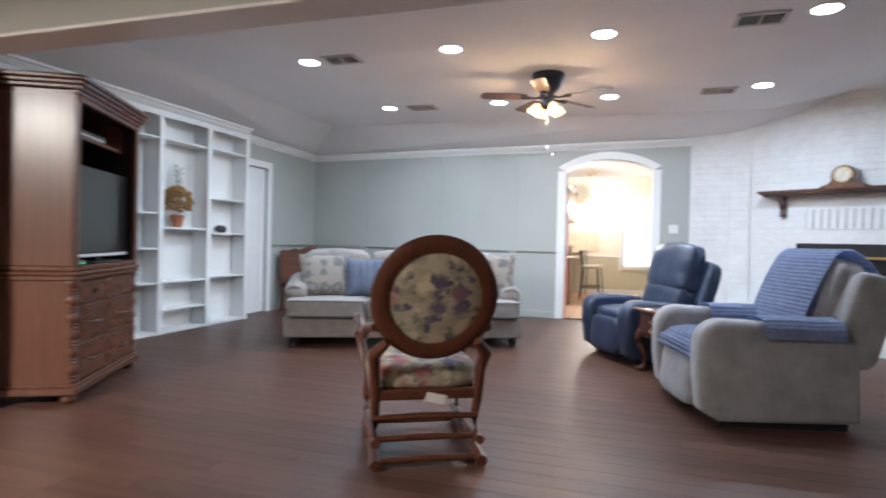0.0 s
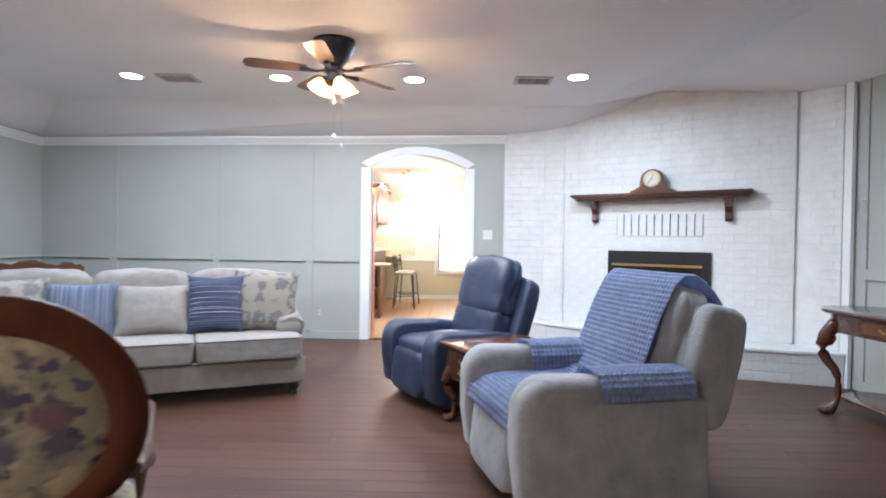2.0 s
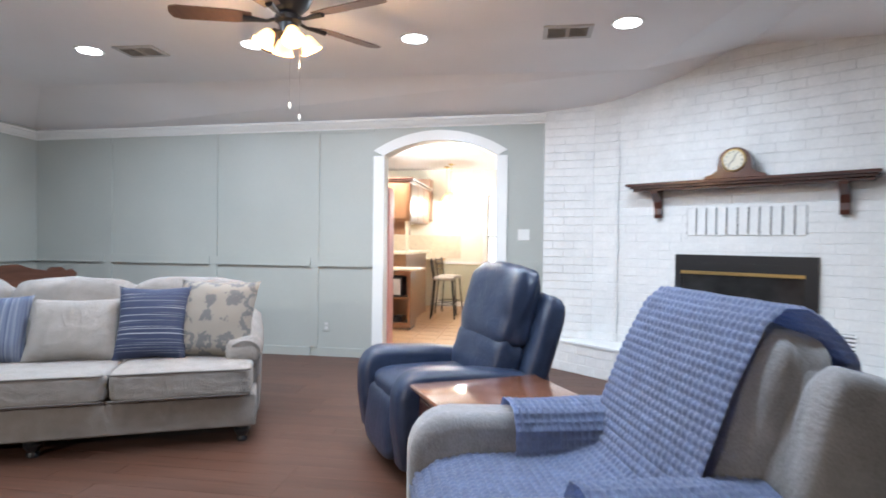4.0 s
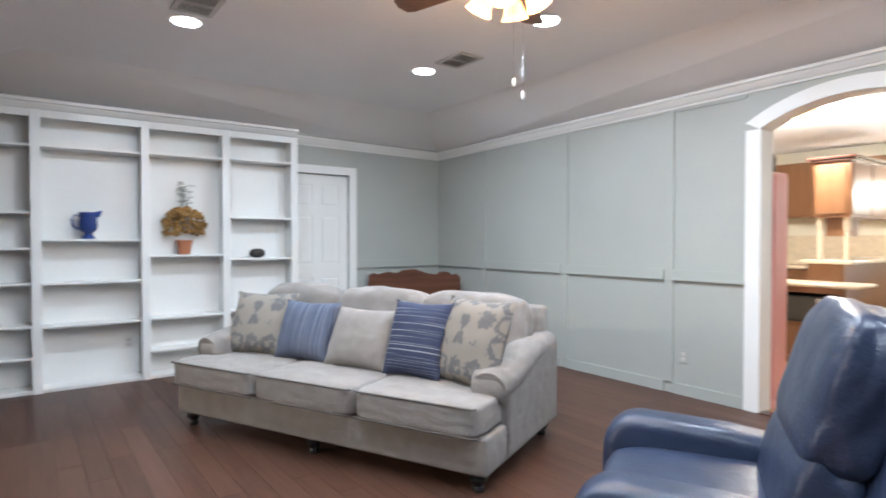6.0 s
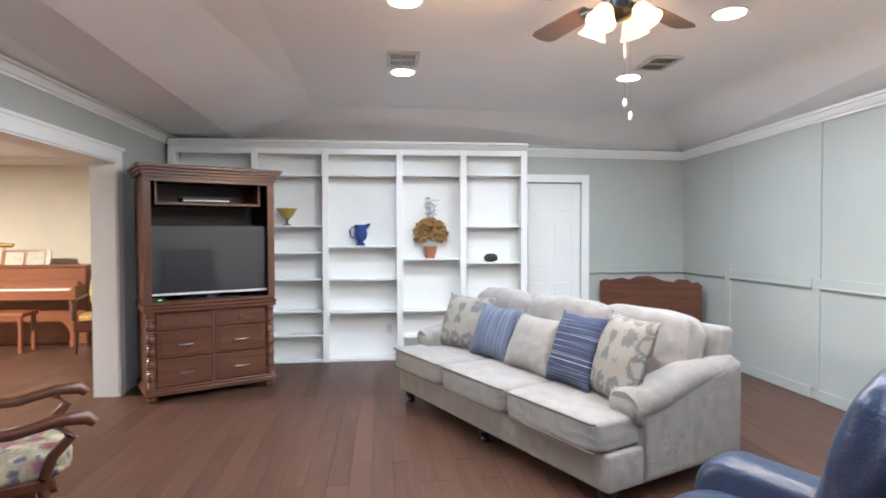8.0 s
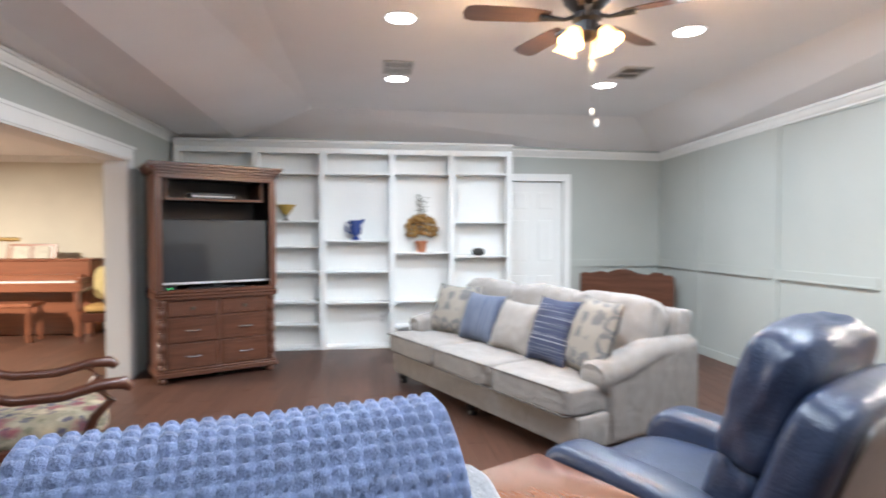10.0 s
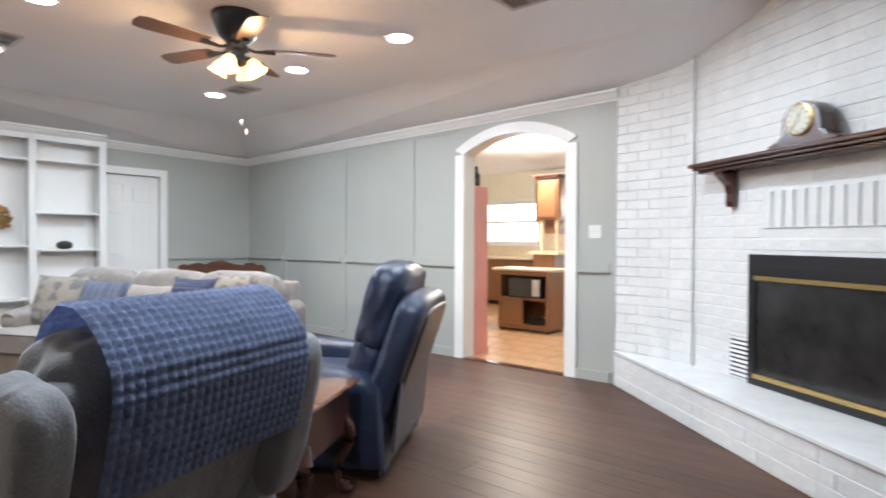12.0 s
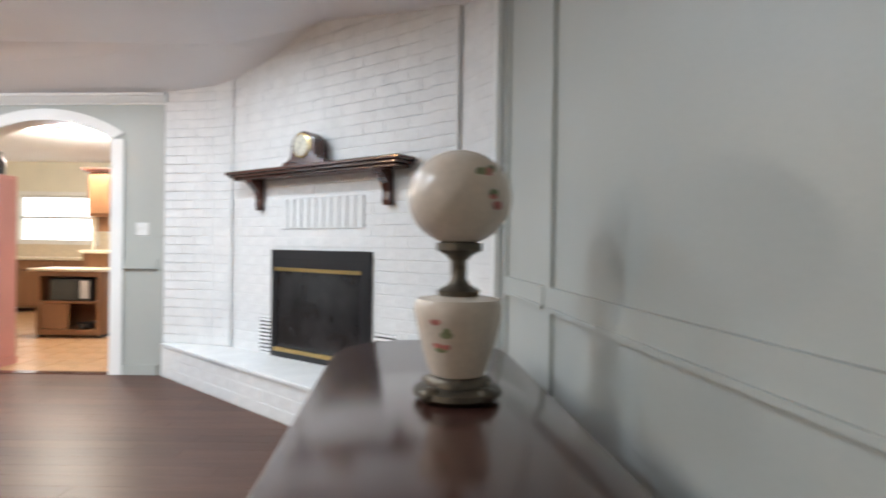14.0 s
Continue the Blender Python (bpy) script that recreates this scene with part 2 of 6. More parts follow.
M_SCREEN = paint("tv_screen", (0.010, 0.010, 0.011), 0.30, 0.1, 2, 60, 0.0)
M_PLASTIC = paint("white_plastic", (0.72, 0.72, 0.70), 0.4, 0.02)
M_GRILLE = paint("grey_grille_metal", (0.58, 0.57, 0.56), 0.5, 0.05)
M_SCREEN.node_tree.nodes["Principled BSDF"].inputs["Coat Weight"].default_value = 1.0
M_SCREEN.node_tree.nodes["Principled BSDF"].inputs["Coat Roughness"].default_value = 0.06
# navy leather with the warm floor's reflection put into its colour
M_LEATHER_REFLECT = paint("leather_floor_reflection", (0.12, 0.10, 0.092), 0.38, 0.16, 5, 110, 0.12)
# near-black for the shade in vent joints and behind louvres; also the hood line
M_DARK = paint("shadowed_duct", (0.03, 0.03, 0.03), 0.8)
M_PORCELAIN = paint("cream_porcelain", (0.66, 0.56, 0.46), 0.25, 0.06, 6, 60, 0.02)
M_ROSE = paint("painted_rose", (0.50, 0.17, 0.14), 0.3, 0.3, 60)
M_LEAFGREEN = paint("painted_leaf", (0.22, 0.24, 0.12), 0.3, 0.3, 60)
M_PINK = paint("coral_locker_paint", (0.68, 0.31, 0.28), 0.4, 0.05)
M_CREAM = paint("cream_kitchen_wall", (0.77, 0.735, 0.62), 0.6, 0.03)
M_KGREEN = paint("pale_wainscot", (0.56, 0.54, 0.40), 0.5, 0.03)
M_BEIGE = paint("beige_room_wall", (0.60, 0.56, 0.47), 0.6, 0.03)
M_TILE = paint("terracotta_tile", (0.47, 0.28, 0.145), 0.35, 0.16, 5, 60, 0.05)
M_GROUT = paint("tile_grout", (0.36, 0.22, 0.13), 0.8)
M_COUNTER = paint("cream_counter", (0.70, 0.60, 0.46), 0.3, 0.08, 20, 200)
M_BLADE = wood("fan_blade_wood", (0.05, 0.028, 0.02), (0.12, 0.07, 0.05), 0.35, 1)
M_SHADE = glow("lit_glass_shade", (1.0, 0.60, 0.26), 2.4)
M_LED = glow("led_diffuser", (0.93, 0.96, 1.0), 14.0)
M_DAY = glow("bright_daylight", (0.95, 0.98, 1.0), 3.2)
M_COBALT = paint("cobalt_glass", (0.03, 0.06, 0.22), 0.12, 0.1)
M_AMBER = paint("amber_glass", (0.50, 0.34, 0.08), 0.15, 0.1)
M_TERRA = paint("terracotta_pot", (0.42, 0.16, 0.08), 0.8, 0.1)
M_DRIED = paint("dried_flowers", (0.34, 0.19, 0.06), 0.9, 0.35, 60)
M_TWIG = paint("grey_twigs", (0.30, 0.30, 0.27), 0.9)
M_STONE = paint("dark_stone", (0.035, 0.03, 0.028), 0.7, 0.2, 40)
M_DIAL = paint("clock_dial", (0.66, 0.62, 0.50), 0.4, 0.03)
M_GLASSDARK = paint("sooty_fire_glass", (0.024, 0.023, 0.023), 0.14, 0.35, 3, 7, 0.0)
M_STEEL = paint("chrome", (0.6, 0.6, 0.6), 0.2, 0.05, metal=1.0)
M_SEATPAD = paint("gold_stripe_seat", (0.40, 0.24, 0.08), 0.8, 0.2, 40)
M_YELLOW = paint("yellow_cushion", (0.55, 0.45, 0.22), 0.9, 0.15, 30)
M_PAPER = paint("sheet_paper", (0.5, 0.47, 0.4), 0.8, 0.15, 20)


# ---------------------------------------------------------------- builders
def box(bm, x0, x1, y0, y1, z0, z1, bevel=0.0, seg=1):
    r = bmesh.ops.create_cube(bm, size=1.0)
    for v in r["verts"]:
        v.co = Vector(((x0 + x1) / 2 + v.co.x * (x1 - x0), (y0 + y1) / 2 + v.co.y * (y1 - y0), (z0 + z1) / 2 + v.co.z * (z1 - z0)))
    if bevel:
        es = list({e for v in r["verts"] for e in v.link_edges})
        bmesh.ops.bevel(bm, geom=es, offset=bevel, segments=seg, profile=0.5, affect="EDGES")
    return bm


def boxes(*specs):
    bm = bmesh.new()
    for s in specs:
        box(bm, *s)
    return bm


def prism(poly, lo, hi, plane="xy", bevel=0.0, seg=2):
    """A polygon of two coordinates pushed from lo to hi along the third axis."""
    def at(a, b, c):
        return {"xy": (a, b, c), "xz": (a, c, b), "yz": (c, a, b)}[plane]
    bm = bmesh.new()
    v0 = [bm.verts.new(at(a, b, lo)) for a, b in poly]
    v1 = [bm.verts.new(at(a, b, hi)) for a, b in poly]
    bm.faces.new(v0)
    bm.faces.new(v1)
    n = len(poly)
    for i in range(n):
        bm.faces.new((v0[i], v0[(i + 1) % n], v1[(i + 1) % n], v1[i]))
    bmesh.ops.recalc_face_normals(bm, faces=bm.faces)
    if bevel:
        caps = {e for f in bm.faces if len(f.verts) == n for e in f.edges}
        bmesh.ops.bevel(bm, geom=list(caps), offset=bevel, segments=seg, profile=0.5, affect="EDGES")
    return bm


def lathe(profile, seg=20, centre=(0, 0, 0), bm=None):
    """A turned shape round the z axis from (radius, height) pairs."""
    bm = bm or bmesh.new()
    rings = []
    for r, z in profile:
        rings.append([bm.verts.new((centre[0] + r * math.cos(2 * math.pi * k / seg), centre[1] + r * math.sin(2 * math.pi * k / seg), centre[2] + z)) for k in range(seg)])
    for a, b in zip(rings, rings[1:]):
        for k in range(seg):
            bm.faces.new((a[k], a[(k + 1) % seg], b[(k + 1) % seg], b[k]))
    bm.faces.new(rings[0][::-1])
    bm.faces.new(rings[-1])
    return bm


def tube(points, radius, seg=10, bm=None, flat=1.0):
    """A round bar along a line of points; radius may be a list."""
    bm = bm or bmesh.new()
    pts = [Vector(p) for p in points]
    rs = radius if isinstance(radius, (list, tuple)) else [radius] * len(pts)
    rings = []
    for i, p in enumerate(pts):
        d = (pts[min(i + 1, len(pts) - 1)] - pts[max(i - 1, 0)]).normalized()
        side = d.cross(Vector((0, 0, 1)))
        if side.length < 0.15:
            side = d.cross(Vector((0, 1, 0)))
        side.normalize()
        up = side.cross(d)
        rings.append([bm.verts.new(p + rs[i] * (math.cos(2 * math.pi * k / seg) * side * flat + math.sin(2 * math.pi * k / seg) * up)) for k in range(seg)])
    for a, b in zip(rings, rings[1:]):
        for k in range(seg):
            bm.faces.new((a[k], a[(k + 1) % seg], b[(k + 1) % seg], b[k]))
    bm.faces.new(rings[0][::-1])
    bm.faces.new(rings[-1])
    bmesh.ops.recalc_face_normals(bm, faces=bm.faces)
    return bm


def soft(w, d, h, power=4.0, cuts=9, centre=(0, 0, 0), wobble=0.0, seed=0, bm=None):
    """A stuffed block: a box drawn towards an ellipsoid, with slight creases."""
    own = bmesh.new()
    bmesh.ops.create_cube(own, size=2.0)
    bmesh.ops.subdivide_edges(own, edges=own.edges, cuts=cuts, use_grid_fill=True)
    for v in own.verts:
        p = v.co
        n = (abs(p.x) ** power + abs(p.y) ** power + abs(p.z) ** power) ** (1 / power)
        q = p / n if n else p
        if wobble:
            q = q * (1 + wobble * noise.noise(q * 2.3 + Vector((seed * 7.1, seed * 3.3, seed))))
        v.co = Vector((centre[0] + q.x * w / 2, centre[1] + q.y * d / 2, centre[2] + q.z * h / 2))
    if bm is None:
        return own
    tmp = bpy.data.meshes.new("tmp")
    own.to_mesh(tmp)
    own.free()
    bm.from_mesh(tmp)
    bpy.data.meshes.remove(tmp)
    return bm


def pillow(w, h, t, n=18, seed=0):
    """A square cushion standing in the xz plane, pinched at the corners."""
    bm = bmesh.new()
    sides = []
    for s in (-1, 1):
        g = []
        for i in range(n + 1):
            row = []
            for j in range(n + 1):
                u, v = 2 * i / n - 1, 2 * j / n - 1
                th = t / 2 * max(0, (1 - abs(u) ** 2.4) * (1 - abs(v) ** 2.4)) ** 0.55
                pin = 1 - 0.10 * (1 - abs(u)) ** 0.5 * abs(v) ** 3, 1 - 0.10 * (1 - abs(v)) ** 0.5 * abs(u) ** 3
                k = 0.006 * noise.noise(Vector((u * 3, v * 3, seed * 5.3 + s)))
                row.append(bm.verts.new((w / 2 * u * pin[1], s * (th + k * (th > 0.004)), h / 2 * v * pin[0])))
            g.append(row)
        sides.append(g)
        for i in range(n):
            for j in range(n):
                bm.faces.new((g[i][j], g[i + 1][j], g[i + 1][j + 1], g[i][j + 1]))
    bmesh.ops.remove_doubles(bm, verts=bm.verts, dist=0.0008)
    bmesh.ops.recalc_face_normals(bm, faces=bm.faces)
    return bm


def moved(bm, m):
    bmesh.ops.transform(bm, matrix=m, verts=bm.verts)
    return bm


def part(name, bm, material, parent=None, label="", smooth=False, m=None):
    me = bpy.data.meshes.new(name)
    bm.to_mesh(me)
    bm.free()
    me.materials.append(material)
    if smooth:
        me.polygons.foreach_set("use_smooth", [True] * len(me.polygons))
        me.set_sharp_from_angle(angle=radians(50))
    ob = new(name, me)
    if parent is not None:
        ob.parent = parent
    if m is not None:
        ob.matrix_basis = m
    if label:
        ob["label"] = label
    return ob


def thing(name, label, category, m=None, group=""):
    ob = new(name)
    if m is not None:
        ob.matrix_basis = m
    return tagged(ob, label, category, group)


def setting(name, bm, material, label, category, smooth=False):
    return tagged(part(name, bm, material, smooth=smooth), label, category, kind="structure")

# ---------------------------------------------------------------- structure
XW, XE, YN, YS = -4.12, 4.52, 7.64, 1.66
EDGE = 2.49


def ceiling_height(x):
    return 2.725


# floor slab and kitchen slab
setting("floor", boxes((-6.2, 4.9, -4.2, YN + 0.06, -0.12, -0.004)), M_GROOVE, "dark brown wooden floor boards laid wall to wall", "floor")
setting("floor_kitchen", boxes((-4.6, 3.4, YN + 0.06, 13.0, -0.12, -0.004)), M_GROUT, "terracotta coloured square tile floor of the kitchen", "floor")

# north wall with an arched opening
AX0, AX1, SPRING, CROWN = -0.085, 1.095, 2.10, 2.26
T = 0.15


def arc(x0, x1, spring, crown, n=20):
    half, rise = (x1 - x0) / 2, crown - spring
    r = (half * half + rise * rise) / (2 * rise)
    a = math.asin(half / r)
    return [((x0 + x1) / 2 + r * math.sin(-a + 2 * a * i / n), crown - r + r * math.cos(-a + 2 * a * i / n)) for i in range(n + 1)]


def arch_fill(curve, top, y0, y1):
    bm = bmesh.new()
    for (xa, za), (xb, zb) in zip(curve, curve[1:]):
        vs = [bm.verts.new(p) for p in ((xa, y0, za), (xb, y0, zb), (xb, y0, top), (xa, y0, top), (xa, y1, za), (xb, y1, zb), (xb, y1, top), (xa, y1, top))]
        for f in ((0, 1, 2, 3), (7, 6, 5, 4), (0, 4, 5, 1), (3, 2, 6, 7)):
            bm.faces.new([vs[k] for k in f])
    bmesh.ops.remove_doubles(bm, verts=bm.verts, dist=0.0001)
    bmesh.ops.recalc_face_normals(bm, faces=bm.faces)
    return bm


bm = arch_fill(arc(AX0, AX1, SPRING, CROWN), 2.95, YN, YN + T)
box(bm, XW - 0.15, AX0, YN, YN + T, 0, 2.95)
box(bm, AX1, 4.8, YN, YN + T, 0, 2.95)
wall_n = setting("wall_north", bm, M_SAGE, "sage green panelled wall with arched doorway", "wall")


def arch_trim():
    inner, outer = arc(AX0, AX1, SPRING, CROWN), arc(AX0 - 0.10, AX1 + 0.10, SPRING + 0.055, CROWN + 0.10)
    bm = bmesh.new()
    y0, y1 = YN - 0.022, YN + 0.0
    rows = []
    for (xa, za), (xb, zb) in zip(inner, outer):
        rows.append([bm.verts.new(p) for p in ((xa, y0, za), (xb, y0, zb), (xb, y1, zb), (xa, y1, za))])
    for a, b in zip(rows, rows[1:]):
        for k in range(4):
            bm.faces.new((a[k], a[(k + 1) % 4], b[(k + 1) % 4], b[k]))
    bm.faces.new(rows[0])
    bm.faces.new(rows[-1])
    bmesh.ops.recalc_face_normals(bm, faces=bm.faces)
    return bm


setting("trim_arch", arch_trim(), M_WHITE, "white painted casing bent round the arch", "door trim")
for side, xa, xb in (("left", AX0 - 0.10, AX0), ("right", AX1, AX1 + 0.10)):
    bm = bmesh.new()
    box(bm, xa, xb, YN - 0.022, YN, 0, SPRING)
    setting("trim_jamb", bm, M_WHITE, "white painted upright casing of the arched doorway", "door trim")
curve_in = [(x, z - 0.004) for x, z in arc(AX0, AX1, SPRING, CROWN)]
bm = bmesh.new()
box(bm, AX0, AX0 + 0.012, YN - 0.02, YN + T + 0.02, 0, SPRING)
box(bm, AX1 - 0.012, AX1, YN - 0.02, YN + T + 0.02, 0, SPRING)
for (xa, za), (xb, zb) in zip(curve_in, curve_in[1:]):
    vs = [bm.verts.new(p) for p in ((xa, YN - 0.02, za), (xb, YN - 0.02, zb), (xb, YN + T + 0.02, zb), (xa, YN + T + 0.02, za))]
    bm.faces.new(vs)
setting("trim_jamb_lining", bm, M_WHITE, "white lining inside the arched doorway", "door trim")

# battens, rails, baseboard and crown of the north wall
BATTENS = (-3.21, -1.96, -0.815)
spans = [(XW, -3.252), (-3.168, -2.002), (-1.918, -0.857), (-0.773, AX0 - 0.10), (AX1 + 0.10, 1.507)]
for x in BATTENS:
    setting("trim_batten", boxes((x - 0.042, x + 0.042, YN - 0.012, YN, 0.09, 2.40)), M_SAGE, "sage painted vertical wall batten", "trim")
setting("trim_batten", boxes((1.507, 1.557, YN - 0.012, YN, 0.09, 2.40)), M_SAGE, "sage painted vertical wall batten", "trim")
for xa, xb in spans:
    bm = boxes((xa + 0.003, xb - 0.003, YN - 0.018, YN, 0.962, 1.035))
    box(bm, xa + 0.003, xb - 0.003, YN - 0.028, YN, 0.947, 0.962)
    setting("trim_chair_rail", bm, M_SAGE, "sage painted chair rail board", "trim")
    setting("baseboard", boxes((xa, xb, YN - 0.016, YN, 0.0, 0.09)), M_SAGE, "sage painted baseboard", "baseboard")
    if xa < 0:
        setting("trim_frieze", boxes((xa + 0.003, xb - 0.003, YN - 0.010, YN, 2.345, 2.40)), M_SAGE, "sage painted top rail", "trim")


def crown_run(p, q, inward, z=2.402, h=0.09, d=0.066, rise=0.0):
    """Stepped crown moulding from p to q, standing out along inward."""
    prof = [(0, 0), (0.012, 0), (0.015, 0.016), (0.026, 0.022), (0.045, 0.052), (0.050, 0.066), (d, 0.070), (d, h), (0, h)]
    bm = bmesh.new()
    ends = []
    for e, up in ((p, 0.0), (q, rise)):
        ends.append([bm.verts.new((e[0] + inward[0] * a, e[1] + inward[1] * a, z + up + b)) for a, b in prof])
    n = len(prof)
    for k in range(n):
        bm.faces.new((ends[0][k], ends[0][(k + 1) % n], ends[1][(k + 1) % n], ends[1][k]))
    bm.faces.new(ends[0])
    bm.faces.new(ends[1])
    bmesh.ops.recalc_face_normals(bm, faces=bm.faces)
    return bm


M_CROWN = M_WHITE
setting("trim_crown_north", crown_run((XW, YN), (1.57, YN), (0, -1), 2.308, 0.092, rise=0.105), M_CROWN, "pale painted crown moulding", "trim")
setting("trim_crown_west", crown_run((XW, YS), (XW, YN), (1, 0), 2.388, 0.092, rise=-0.08), M_CROWN, "pale painted crown moulding", "trim")
setting("trim_crown_south", crown_run((XW, YS), (XE, YS), (0, 1)), M_CROWN, "pale painted crown moulding", "trim")

# west wall with a closed white door
DY0, DY1, DH = 5.56, 6.345, 2.03
bm = boxes((XW - T, XW, YS - 0.2, DY0, 0, 2.95), (XW - T, XW, DY1, YN + T, 0, 2.95), (XW - T, XW, DY0, DY1, DH, 2.95))
setting("wall_west", bm, M_SAGE, "sage green painted side wall", "wall")
bm = boxes((XW, XW + 0.02, DY1, DY1 + 0.09, 0, DH + 0.09), (XW, XW + 0.02, DY0 - 0.09, DY0, 0, DH + 0.09), (XW, XW + 0.022, DY0, DY1, DH, DH + 0.09))
setting("trim_door", bm, M_WHITE, "white painted door casing", "door trim")
setting("baseboard", boxes((XW, XW + 0.016, DY1 + 0.09, YN, 0, 0.09)), M_SAGE, "sage painted baseboard", "baseboard")
bm = boxes((XW, XW + 0.018, DY1 + 0.09, YN, 0.962, 1.035), (XW, XW + 0.028, DY1 + 0.09, YN, 0.947, 0.962))
setting("trim_chair_rail", bm, M_SAGE, "sage painted chair rail board", "trim")


def six_panel_door(m):
    d = thing("door_1", "closed white six-panel interior door", "door", m)
    w, h = DY1 - DY0 - 0.006, DH - 0.008
    part("slab", boxes((0, 0.03, 0, w, 0.004, h)), M_WHITE, d)
    frames = boxes((0.03, 0.038, 0, 0.11, 0.004, h), (0.03, 0.038, w - 0.11, w, 0.004, h), (0.03, 0.038, w / 2 - 0.05, w / 2 + 0.05, 0.004, h))
    for z0, z1 in ((0.004, 0.2), (0.86, 1.0), (1.56, 1.66), (h - 0.11, h)):
        for ya, yb in ((0.11, w / 2 - 0.05), (w / 2 + 0.05, w - 0.11)):
            box(frames, 0.03, 0.038, ya, yb, z0, z1)
    part("stiles_and_rails", frames, M_WHITE, d)
    for z0, z1 in ((0.2, 0.86), (1.0, 1.56), (1.66, h - 0.11)):
        for ya, yb in ((0.11, w / 2 - 0.05), (w / 2 + 0.05, w - 0.11)):
            part("panel", boxes((0.026, 0.036, ya + 0.025, yb - 0.025, z0 + 0.025, z1 - 0.025, 0.005)), M_WHITE, d)
    part("door_knob", moved(lathe([(0.0, 0), (0.026, 0.0), (0.028, 0.008), (0.012, 0.014), (0.012, 0.035), (0.027, 0.045), (0.026, 0.062), (0.0, 0.07)], 16), pose(0.038, 0.06, 0.95, 0, 90, 0)), M_BRASS, d, "brass door knob", True)
    return d


tagged(six_panel_door(pose(XW - 0.075, DY0 + 0.003, 0)), kind="structure")

# south wall with the wide cased opening the camera walks through
OX0, OX1, OH = -2.75, 2.60, 2.06
bm = boxes((XW - T, OX0, YS - 0.18, YS, 0, 2.95), (OX1, 4.9, YS - 0.18, YS, 0, 2.95), (OX0, OX1, YS - 0.18, YS, OH, 2.95))
setting("wall_south", bm, M_SAGE, "sage green wall with a wide cased opening", "wall")
bm = boxes((OX0 - 0.1, OX0, YS, YS + 0.022, 0, OH + 0.1), (OX1, OX1 + 0.1, YS, YS + 0.022, 0, OH + 0.1), (OX0, OX1, YS, YS + 0.024, OH, OH + 0.1),
           (OX0, OX0 + 0.015, YS - 0.2, YS + 0.012, 0, OH), (OX1 - 0.015, OX1, YS - 0.2, YS + 0.012, 0, OH), (OX0, OX1, YS - 0.2, YS + 0.012, OH - 0.015, OH))
box(bm, OX0 - 0.13, OX1 + 0.13, YS, YS + 0.035, OH + 0.1, OH + 0.125)
setting("trim_cased_opening", bm, M_WHITE, "white painted casing round the wide opening", "door trim")

# east wall with panel mouldings, standing a little askew
EAST = pose(XE, 4.0, 0, 0, 0, 5.5) @ pose(-XE, -4.0, 0)


def east(*specs):
    return moved(boxes(*specs), EAST)


setting("wall_east", east((XE, XE + T, YS - 0.5, 5.72, 0, 2.95)), M_SAGE, "pale sage panelled wall behind the console table", "wall")
for y in (5.50, 4.70):
    setting("trim_batten", east((XE - 0.014, XE, y - 0.045, y + 0.045, 0.09, 2.62)), M_SAGE, "sage painted vertical wall batten", "trim")
for ya, yb in ((4.745, 5.455), (3.185, 4.655), (YS, 2.79)):
    setting("trim_chair_rail", east((XE - 0.018, XE, ya + 0.003, yb - 0.003, 0.962, 1.035), (XE - 0.028, XE, ya + 0.003, yb - 0.003, 0.947, 0.962)), M_SAGE, "sage painted chair rail board", "trim")
    setting("baseboard", east((XE - 0.016, XE, ya, yb, 0, 0.09)), M_SAGE, "sage painted baseboard", "baseboard")
# upright strip, darker and browner than the wall, at its south end
setting("trim_side_casing", east((XE - 0.05, XE, 2.80, 3.15, 0, 2.62, 0.008)), M_TAUPE, "taupe strip at the end of the panelled wall", "trim")
setting("trim_corner", east((XE - 0.05, XE - 0.016, 5.58, 5.665, 0, 2.70)), M_WHITE, "white painted corner board beside the brick", "trim")

# ceiling: flat middle with sloping margins, and a low strip along the south wall
Y_STRIP, IX0, IX1, IY0, IY1 = 2.35, -3.45, 2.35, 3.28, 6.97


def ceiling_mesh():
    bm = bmesh.new()
    o = [bm.verts.new(p) for p in ((XW - 0.1, Y_STRIP, EDGE), (XE + 0.1, Y_STRIP, 2.6), (XE + 0.1, YN + 0.06, 2.56), (XW - 0.1, YN + 0.06, 2.395))]
    i = [bm.verts.new((x, y, ceiling_height(x))) for x, y in ((IX0, IY0), (IX1, IY0), (IX1, IY1), (IX0, IY1))]
    s = [bm.verts.new(p) for p in ((XW - 0.1, YS - 0.05, EDGE), (XE + 0.1, YS - 0.05, EDGE))]
    bm.faces.new(i)
    e = [bm.verts.new(p) for p in ((3.3, IY0, 2.725), (3.12, 6.85, 2.85))]
    bm.faces.new((i[1], e[0], i[2]))
    bm.faces.new((e[0], e[1], i[2]))
    for loop in ((o[0], o[1], e[0], i[1], i[0]), (o[1], o[2], e[1]), (o[1], e[1], e[0]), (o[2], o[3], i[2]), (o[2], i[2], e[1]), (o[3], i[3], i[2]), (o[3], o[0], i[0], i[3])):
        bm.faces.new(loop)
    bm.faces.new((s[0], s[1], o[1], o[0]))
    up = bmesh.ops.extrude_face_region(bm, geom=list(bm.faces))
    for g in up["geom"]:
        if isinstance(g, bmesh.types.BMVert):
            g.co.z += 0.1
    bmesh.ops.recalc_face_normals(bm, faces=bm.faces)
    return bm


setting("ceiling", ceiling_mesh(), M_CEIL, "grey-white painted ceiling with sloping margins", "ceiling")

